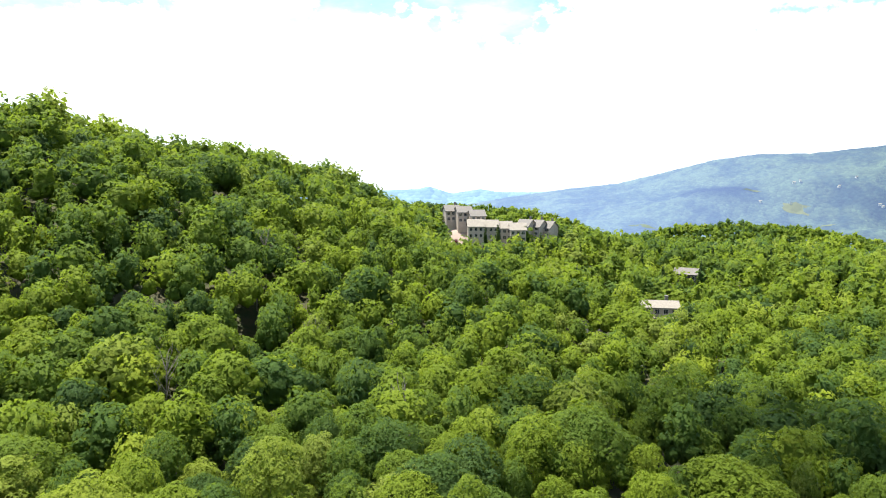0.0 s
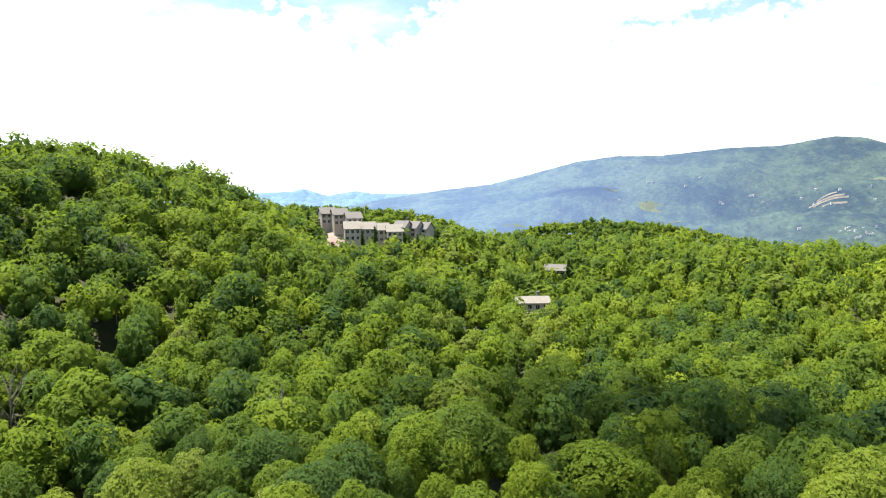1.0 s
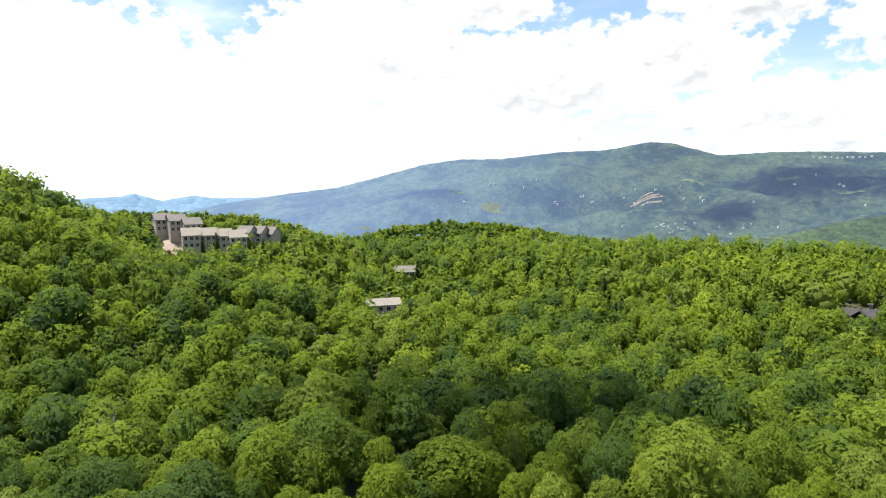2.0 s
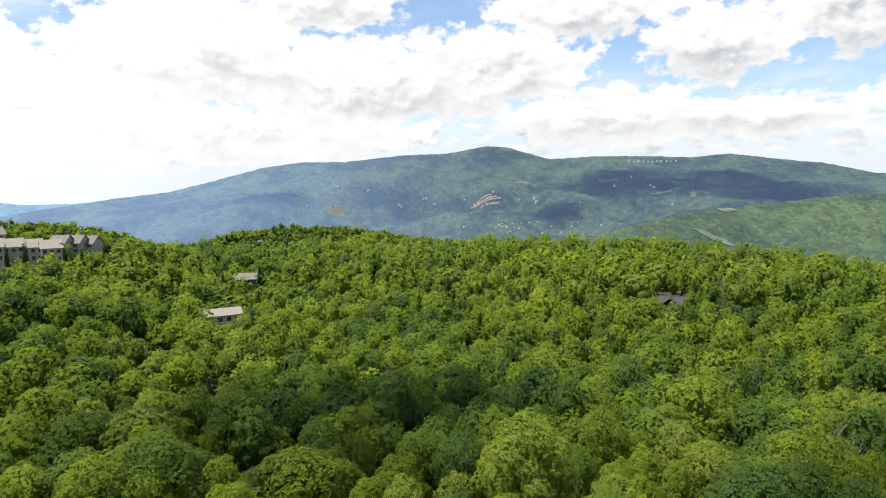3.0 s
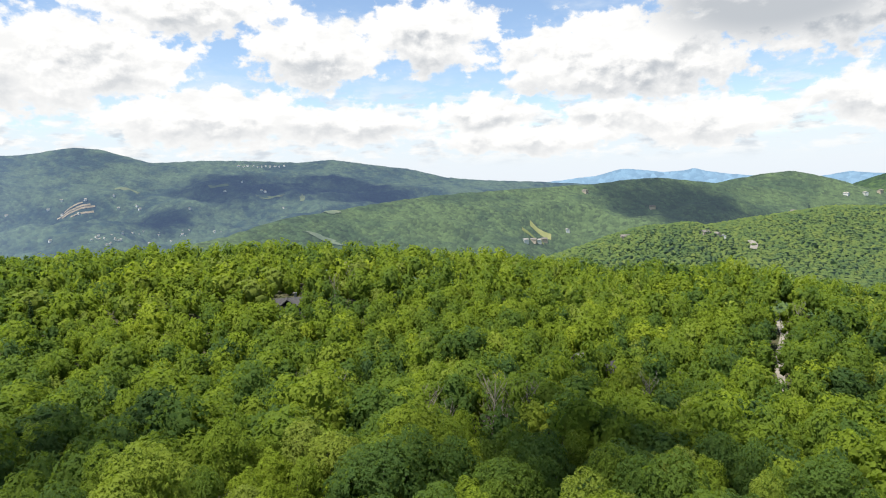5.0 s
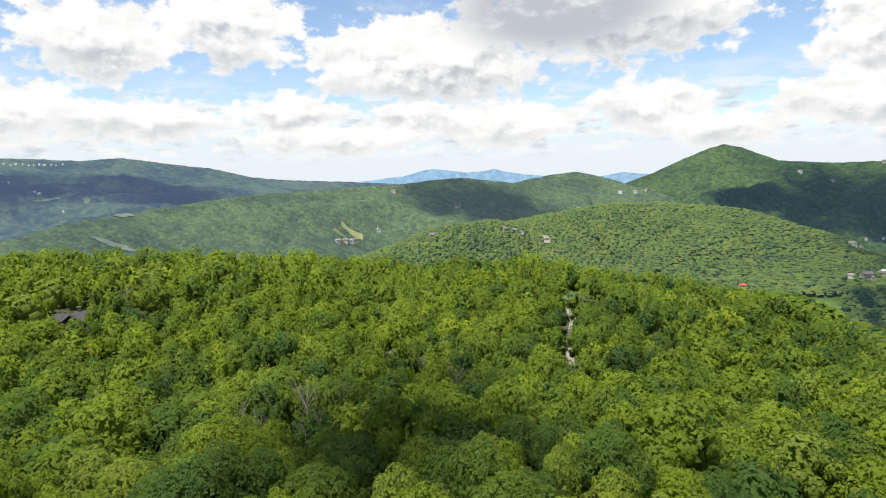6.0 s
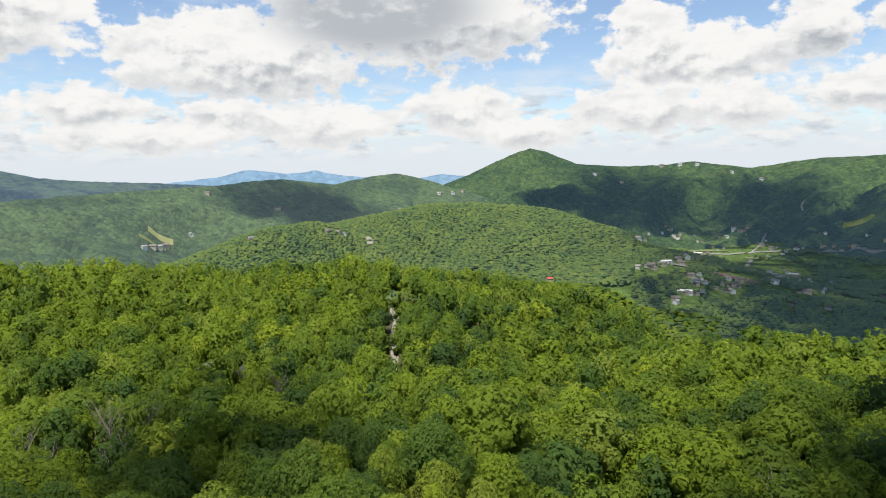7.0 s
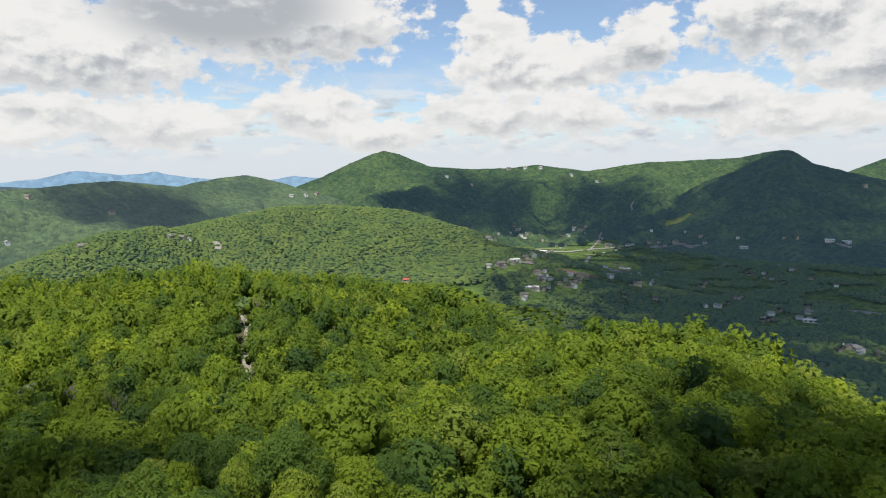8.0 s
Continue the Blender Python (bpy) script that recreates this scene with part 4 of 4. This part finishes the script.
def car(label, colour, bearing, distance, turn):
    """A parked car with body, cabin glass and wheels."""
    mat = plain_material("car paint", colour, 0.3, tuple(0.9 * c for c in colour), 1.0, spec=0.6)
    x, y, _ = P(bearing, distance)
    thing = tagged(new("car"), label, "car", "parked cars")
    thing.matrix_basis = pose(x, y, float(surface(x, y)[0]) + 0.9, 0, 0, turn - bearing)
    bm = bmesh.new()
    box(bm, -2.2, 2.2, -0.9, 0.9, 0.3, 0.85)
    bmesh.ops.bevel(bm, geom=list(bm.edges), offset=0.12, segments=2, affect="EDGES")
    part("body", bm, mat, thing)
    bm = bmesh.new()
    v = [bm.verts.new(c) for c in ((-1.6, -0.8, 0.86), (1.1, -0.8, 0.86), (1.1, 0.8, 0.86), (-1.6, 0.8, 0.86), (-1.2, -0.65, 1.4), (0.5, -0.65, 1.4), (0.5, 0.65, 1.4), (-1.2, 0.65, 1.4))]
    for f in ((0, 1, 5, 4), (1, 2, 6, 5), (2, 3, 7, 6), (3, 0, 4, 7)):
        bm.faces.new([v[k] for k in f])
    cabin = part("cabin", bm, GLASS, thing, "dark cabin glass")
    bm = bmesh.new()
    box(bm, -1.2, 0.5, -0.66, 0.66, 1.4, 1.46)
    part("roof", bm, mat, cabin)
    for sx in (-1.35, 1.35):
        for sy in (-0.82, 0.82):
            bm = bmesh.new()
            bmesh.ops.create_cone(bm, cap_ends=True, segments=12, radius1=0.33, radius2=0.33, depth=0.22, matrix=pose(sx, sy, 0.33, 90, 0, 0))
            part("wheel", bm, TYRE, thing)


for k, (c, l) in enumerate([((0.30, 0.05, 0.05), "dark red car parked on the court"), ((0.10, 0.10, 0.11), "dark grey car parked on the court"), ((0.6, 0.6, 0.6), "silver car parked on the court"), ((0.05, 0.06, 0.09), "dark blue car parked on the court")]):
    car(l, c, 1.15 + 0.28 * k, 334 - 5 * k, 80 + 10 * k)

# houses in the wood
house("house", "low house with a pale shingle roof and dark boards", 18.3, 233, height_under(18.3, 233, -10.15) - 4.6, 14, 8, 3.0, 1.6, TAUPE, PALE_ROOF, 8, 1, 5, True, True)
house("house", "small dark-roofed house among the trees", 20.7, 292, height_under(20.7, 292, -7.35) - 5.4, 9, 8, 3.4, 2.0, DARK_WOOD, SHINGLE, -10, 1, 3)
house("house", "dark timber house under tall trees", 12.7, 196, height_under(12.7, 196, -12.3) - 5.0, 8, 7, 3.0, 1.8, DARK_WOOD, DARK_ROOF, 20, 1, 2, False, True)
house("house", "tall grey timber house with decks, half hidden by trees", 56.9, 232, height_under(56.9, 232, -9.9) - 9.0, 11, 9, 7.2, 1.8, TAUPE, DARK_ROOF, 0, 2, 4, True, True, cross=True)
house("house", "grey-roofed house on the crest of the wood", 62.3, 283, height_under(62.3, 283, -7.1) - 7.2, 10, 9, 5.0, 2.2, BEIGE, SHINGLE, 25, 2, 3)
house("house", "house with a grey shingle roof below the wood", 51.9, 132, height_under(51.9, 132, -18.8) - 6.0, 6, 6, 3.8, 1.8, TAUPE, SHINGLE, 15, 1, 3)
house("house", "small tan cabin half hidden by foliage", 56.6, 132, height_under(56.6, 132, -18.9) - 4.6, 6, 5, 2.8, 1.5, BEIGE, PALE_ROOF, -20, 1, 2)
house("house", "white-gabled house in the wood", 82.6, 170, height_under(82.6, 170, -15.2) - 6.6, 4, 4.5, 4.6, 2.0, WHITE, SHINGLE, 35, 2, 2)
house("house", "tan house beside the white gable", 84.8, 170, height_under(84.8, 170, -15.9) - 5.0, 4.5, 4.5, 3.4, 1.6, BEIGE, DARK_ROOF, 50, 1, 2)
house("house", "house with a pale metal roof in a hollow of the wood", 79.2, 104, height_under(79.2, 104, -23.4) - 5.6, 5.5, 6, 3.6, 1.8, DARK_WOOD, plain_material("pale blue-grey metal roof", (0.42, 0.50, 0.50), 0.35, (0.30, 0.38, 0.36), 1.2, 0.4), 30, 1, 2)
house("house", "tan house at the end of a drive", 100.3, 243, height_under(100.3, 243, -12.0) - 5.6, 9, 8, 3.8, 1.8, BEIGE, PALE_ROOF, 15, 1, 3)
house("house", "brown-roofed cottage under the trees", 22.6, 92, height_under(22.6, 92, -26.0) - 5.0, 5, 6, 3.2, 1.8, BEIGE, plain_material("brown shingles", (0.22, 0.13, 0.09), 0.9, (0.16, 0.10, 0.07), 1.5), 25, 1, 2)
d = RED_HOUSE
house("house", "house with a red roof on the wooded slope", 112, d, height_under(112, d, -9.35) - 6.0, 13, 9, 4, 2.4, BEIGE, RED_ROOF, 20, 1, 3)
d = PALE_HOUSE
house("house", "pale house in a clearing on the slope", 113.8, d, height_under(113.8, d, -12.6) - 5.0, 10, 8, 3.6, 1.8, WHITE, PALE_ROOF, -10, 1, 3)
ribbon("drive", "pale concrete drive climbing between the trees", [(97.9, 176), (98.2, 200), (98.0, 222), (98.4, 244), (97.9, 262)], 2.4, GRAVEL, 0.8)


# ---- spruces, bare trees ----
def spruce(seed):
    r = np.random.default_rng(seed)
    thing = tagged(new("spruce"), "dark pointed spruce among the broadleaf trees", "tree", "spruces")
    V, T, at = [], [], 0
    for k in range(26):
        h = 1.5 + 17.0 * k / 26
        rad = 3.2 * (1 - h / 19.5) ** 0.8 + 0.25
        count = int(10 + rad * 7)
        a = r.uniform(0, 6.283, count)
        q = rad * r.uniform(0.75, 1.15, count)
        w = 0.28 + 0.16 * rad
        c, s2 = np.cos(a), np.sin(a)
        tip = np.stack([c * q, s2 * q, h - 0.32 * q + r.normal(0, 0.15, count)], 1)
        root = np.stack([c * 0.1 - s2 * w, s2 * 0.1 + c * w, np.full(count, h + 0.3)], 1)
        root2 = np.stack([c * 0.1 + s2 * w, s2 * 0.1 - c * w, np.full(count, h + 0.1)], 1)
        V.append(np.stack([tip, root, root2], 1).reshape(-1, 3))
        T.append(at + np.arange(3 * count).reshape(-1, 3))
        at += 3 * count
    part("crown", mesh_from("crown", np.concatenate(V), None, np.concatenate(T), [NEEDLE]), None, thing)
    bm = bmesh.new()
    limb(bm, (0, 0, -2), (0, 0, 18.8), 0.25, 0.04)
    part("trunk", bm, BARK, thing)
    return thing


def bare_tree(seed):
    r = random.Random(seed)
    thing = tagged(new("bare_tree"), "pale leafless dead tree in the wood", "tree", "dead trees")
    bm = bmesh.new()
    limb(bm, (0, 0, -2), (0.3, 0.2, 9), 0.22, 0.13)
    limb(bm, (0.3, 0.2, 9), (0.2, 0.5, 17), 0.13, 0.03)
    part("trunk", bm, PALE_BARK, thing)
    bm = bmesh.new()
    for k in range(26):
        h, a, ln = r.uniform(6, 15), r.uniform(0, 6.283), r.uniform(1.5, 3.6)
        e = Vector((0.25 + ln * 0.6 * math.cos(a), 0.3 + ln * 0.6 * math.sin(a), h + ln))
        limb(bm, (0.25, 0.3, h), e, 0.07, 0.03, 4)
        for q in range(2):
            limb(bm, e, e + Vector((r.uniform(-0.8, 0.8), r.uniform(-0.8, 0.8), r.uniform(0.6, 1.4))), 0.035, 0.012, 4)
    part("crown", bm, PALE_BARK, thing)
    return thing


def plant(src, spots, low, high):
    for b, d in spots:
        x, y, _ = P(b, d)
        s = rng.uniform(low, high)
        copy_thing(src, pose(x, y, land_at(x, y), rng.uniform(-3, 3), rng.uniform(-3, 3), rng.uniform(0, 360)) @ Matrix.Diagonal((s, s, s, 1)))
    for o in (*src.children, src):
        bpy.data.objects.remove(o)


plant(spruce(11), [(-0.6, 322), (0.1, 318), (-0.9, 328), (3.8, 306), (4.7, 305), (5.0, 309), (7.9, 306), (8.6, 302), (10.0, 318), (11.2, 306), (12.1, 300), (13.3, 312), (14.2, 318), (19.0, 262), (21.6, 280), (22.4, 300), (24.0, 318), (9.4, 300), (6.1, 300)], 0.95, 1.2)
plant(spruce(12), [(66.2, 212), (54.5, 252), (72.0, 240), (38.0, 240), (30.0, 270), (17.0, 300), (27.0, 312), (15.5, 262), (25.4, 290), (31.5, 285), (35.0, 262)], 0.85, 1.1)
plant(bare_tree(5), [(-17.6, 168), (-16.9, 172), (-16.2, 166), (-15.4, 170), (-2.8, 92), (-12.0, 128), (8.6, 120), (77.4, 118), (74.2, 122), (106.2, 205), (68.4, 108), (88.0, 140), (118.0, 130), (-24.0, 104)], 0.75, 1.1)
plant(bare_tree(6), [(71.0, 112), (74.6, 116), (75.6, 114), (76.2, 119), (57.8, 150), (61.0, 140), (98.8, 232), (99.3, 226), (126.0, 120), (130.5, 108), (62.5, 236), (61.0, 233)], 0.7, 1.0)

# ---- the valley: fields, roads and the small town ----
GRASS = plain_material("valley grass", (0.105, 0.15, 0.05), 0.95, (0.15, 0.17, 0.07), 0.03)
HAY = plain_material("mown hay field", (0.20, 0.23, 0.09), 0.95, (0.27, 0.26, 0.13), 0.02)
# the pasture's blue emission paints the same distance haze as on the mountain
FAR_HAY = woods_material("hazed far pasture", (0.08, 0.10, 0.045), (0.11, 0.12, 0.06), 40.0, (0.04, 0.058, 0.085), contrast=0.25)
PLOUGH = plain_material("brown-red tilled ground", (0.22, 0.13, 0.10), 0.95, (0.16, 0.11, 0.085), 0.04)
LOT = plain_material("pale gravel lot", (0.30, 0.285, 0.26), 0.95, (0.22, 0.21, 0.195), 0.05)
QUARRY = plain_material("bare tan quarry rock", (0.27, 0.24, 0.20), 0.95, (0.17, 0.16, 0.14), 0.03)


def valley(bearing, fall, start=1150.0):
    return reach(bearing, fall, start)


for k, (b, f, al, ac, mat, lab, cat) in enumerate([
        (124.5, -6.9, 36, 150, GRASS, "rough green meadow at the edge of the town", "field"),
        (129.8, -7.3, 40, 180, GRASS, "green meadow by the main road", "field"),
        (126.9, -9.0, 30, 90, PLOUGH, "brown-red tilled lot in the town", "field"),
        (131.3, -8.9, 160, 110, LOT, "pale gravel yard", "yard"),
        (134.6, -9.0, 170, 80, HAY, "light green playing field", "field"),
        (135.2, -4.4, 34, 90, GRASS, "green field on the slope", "field"),
        (138.6, -10.8, 90, 120, GRASS, "green clearing behind the wood", "field"),
        (145.9, -11.1, 80, 190, LOT, "pale gravel lot with parked trailers", "yard"),
        (146.8, -6.0, 22, 70, LOT, "pale yard round a long white shed", "yard"),
        (122.3, -5.9, 10, 40, LOT, "gravel yard on the hillside", "yard")]):
    patch("field", lab, b, valley(b, f), al, ac, mat, lift=1.6, seed=k, category=cat)
ribbon("road", "main road across the valley town", [(b, valley(b, f)) for b, f in ((124.1, -7.2), (126.5, -7.15), (128.4, -6.9), (130.3, -6.75), (132.2, -6.6), (135.3, -6.3), (137.5, -6.2))], 16, LOT, 2.0)
ribbon("road", "side road climbing from the town", [(b, valley(b, f)) for b, f in ((128.0, -7.05), (128.6, -6.5), (128.9, -6.07), (129.1, -5.44))], 7, LOT, 2.0)
ribbon("road", "grey road through the town", [(b, valley(b, f)) for b, f in ((119.5, -8.4), (121.5, -8.0), (123.5, -8.3), (126, -8.2), (128.2, -7.5))], 11, LOT, 2.0)
ribbon("track", "pale track up the opposite ridge", [(b, valley(b, f)) for b, f in ((131.6, -3.6), (131.5, -3.2), (131.7, -2.8))], 7, LOT, 2.0)


def small_building(name, label, w, d, h, rise, wall, roof, group):
    thing = tagged(new(name), label, "building", group)
    bm = bmesh.new()
    box(bm, -w / 2, w / 2, -d / 2, d / 2, -6, h)
    for sx in (-w / 2, w / 2):
        vs = [bm.verts.new((sx, -d / 2, h)), bm.verts.new((sx, d / 2, h)), bm.verts.new((sx, 0, h + rise))]
        bm.faces.new(vs)
    part("wall", bm, wall, thing)
    bm = bmesh.new()
    for sgn in (-1, 1):
        slab(bm, [(-w / 2 - 0.6, sgn * (d / 2 + 0.6), h - 0.1), (w / 2 + 0.6, sgn * (d / 2 + 0.6), h - 0.1), (w / 2 + 0.6, 0, h + rise + 0.3), (-w / 2 - 0.6, 0, h + rise + 0.3)], 0.4)
    part("roof", bm, roof, thing)
    for j in range(3):
        cx = -w / 2 + w * (j + 0.5) / 3
        bm = bmesh.new()
        box(bm, cx - w * 0.07, cx + w * 0.07, -d / 2 - 0.08, -d / 2 + 0.02, h * 0.3, h * 0.75)
        part("window", bm, GLASS, thing)
    return thing


TOWN = "buildings of the valley town"
WHITE_TOWN = plain_material("bright white walls and roofs", (0.74, 0.74, 0.72), 0.7, (0.6, 0.6, 0.58), 0.2)
KINDS = [small_building("building", "white house of the valley town", 13, 9, 5, 2.5, WHITE_TOWN, LOT, TOWN),
         small_building("building", "grey-roofed house of the valley town", 15, 10, 5, 2.8, BEIGE, SHINGLE, TOWN),
         small_building("building", "small dark-roofed house in the valley", 12, 9, 4.5, 2.5, TAUPE, DARK_ROOF, TOWN),
         small_building("building", "long pale shed in the valley", 34, 14, 6, 2.0, WHITE_TOWN, WHITE_TOWN, TOWN),
         small_building("building", "wide low store with a pale roof", 26, 18, 6, 1.5, BEIGE, WHITE_TOWN, TOWN)]


def settle(kind, bearing, fall, start=1150.0, turn=None, size=1.0, at=None):
    d = at or reach(bearing, fall, start)
    x, y, _ = P(bearing, d)
    copy_thing(KINDS[kind], pose(x, y, float(surface(x, y)[0]) + 1.0, 0, 0, rng.uniform(0, 180) if turn is None else turn - bearing) @ Matrix.Diagonal((size, size, size, 1)))


for k, b, f, turn in [(0, 123.6, -10.55, 10), (0, 124.6, -10.3, 0), (3, 120.3, -8.35, 30), (3, 121.6, -8.0, 25), (3, 123.2, -10.4, 0), (4, 131.2, -8.6, 0),
                      (3, 146.2, -5.75, 0), (3, 147.3, -5.8, 0), (3, 140.3, -6.5, 0), (4, 122.0, -5.3, 0), (3, 124.2, -7.2, -15), (4, 129.3, -7.3, 0), (3, 145.2, -12.0, 5), (4, 147.9, -13.6, 0)]:
    settle(k, b, f, turn=turn, size=0.75)
for kind_, b, d, size in TOWN_SPOTS:
    settle(kind_, b, 0.0, size=size, at=d)
for k in range(11):
    settle(0, 144.0 + 0.42 * k, -11.35 + 0.02 * k, turn=70, size=0.8)
for b, f in [(115.8, -0.6), (121.2, 0.0), (122.6, 0.1), (123.9, 0.05), (126.5, -0.6), (128.7, -1.2), (118.0, -1.3), (148.2, -1.6), (103.6, -2.0), (102.4, -2.05), (104.5, -1.9)]:
    settle(int(rng.integers(2)), b, f, 2000, size=1.3)
# hamlet and hay fields beyond the near wood
ribbon("field", "mown hay field in a side valley", [(b, reach(79.0, -4.95, 600)) for b in (78.3, 78.9, 79.5, 80.1)], 13, HAY, 2.5, "field")
ribbon("field", "green meadow below the hay field", [(b, reach(78.6, -5.45, 600)) for b in (77.6, 78.2, 78.9, 79.5)], 12, GRASS, 2.5, "field")
for b, f in [(78.6, -5.75), (79.0, -5.8), (79.5, -5.75), (77.9, -5.8), (81.5, -4.9), (86.3, -5.6), (88.5, -3.0), (92.6, -5.2), (93.4, -5.35), (94.0, -5.5), (83.0, -1.6), (99.0, -3.4)]:
    settle(int(rng.integers(2)), b, f, 600, size=1.2)
ribbon("track", "pale track on the wooded hill", [(96.0, reach(96.0, -5.9, 600)), (96.3, reach(96.3, -6.2, 600)), (96.2, reach(96.2, -6.6, 600))], 14, GRAVEL, 9.0)
# clearings, quarry and houses on the far mountain
for k, (b, f, al, ac, mat, lab) in enumerate([
        (28.4, -2.45, 44, 120, FAR_HAY, "light green pasture on the mountain foot"), (30.4, -3.65, 18, 70, FAR_HAY, "pale field at the mountain foot"), (17.3, -4.0, 20, 130, FAR_HAY, "pale field in the valley"),
        (25.3, -1.0, 26, 70, FAR_HAY, "pale clearing on the mountain flank"),
        (45.0, -0.3, 18, 110, FAR_HAY, "clearing with houses on the mountain"), (52.0, -0.2, 22, 100, FAR_HAY, "bright clearing on the mountain flank"), (58.6, -1.5, 110, 26, FAR_HAY, "narrow bright clearing along a spur"),
        (56.0, -1.35, 22, 120, FAR_HAY, "pasture on a spur"), (60.8, -2.7, 28, 60, FAR_HAY, "pale pasture at the spur's foot"), (60.3, -5.1, 20, 80, FAR_HAY, "pale field behind the wood")]):
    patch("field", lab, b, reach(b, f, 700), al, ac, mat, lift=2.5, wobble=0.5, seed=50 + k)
for f, b0, b1, lab in [(-1.38, 40.6, 41.9, "upper bench of a tan quarry"), (-1.62, 40.1, 42.4, "middle bench of a tan quarry"), (-1.86, 40.4, 42.7, "lower bench of a tan quarry"), (-2.12, 41.0, 42.6, "lowest bench of a tan quarry")]:
    ribbon("quarry", lab, [(b, reach(41.4, f, 2000)) for b in np.linspace(b0, b1, 6)], 6, QUARRY, 3.0, "quarry")
for k in range(11):
    settle(0, 53.6 + 0.36 * k + rng.uniform(-0.08, 0.08), 1.3 + rng.uniform(-0.06, 0.06), 2500, size=rng.uniform(0.7, 1.1))
for k in range(28):
    settle(0, rng.normal(46.0, 3.0), rng.uniform(-4.7, -3.7), 1500, size=rng.uniform(0.5, 0.9))
for k in range(26):
    settle(0, rng.uniform(22, 60), rng.uniform(-2.4, 0.4), 2000, size=0.9)
for o in KINDS:
    for c in (*o.children, o):
        bpy.data.objects.remove(c)
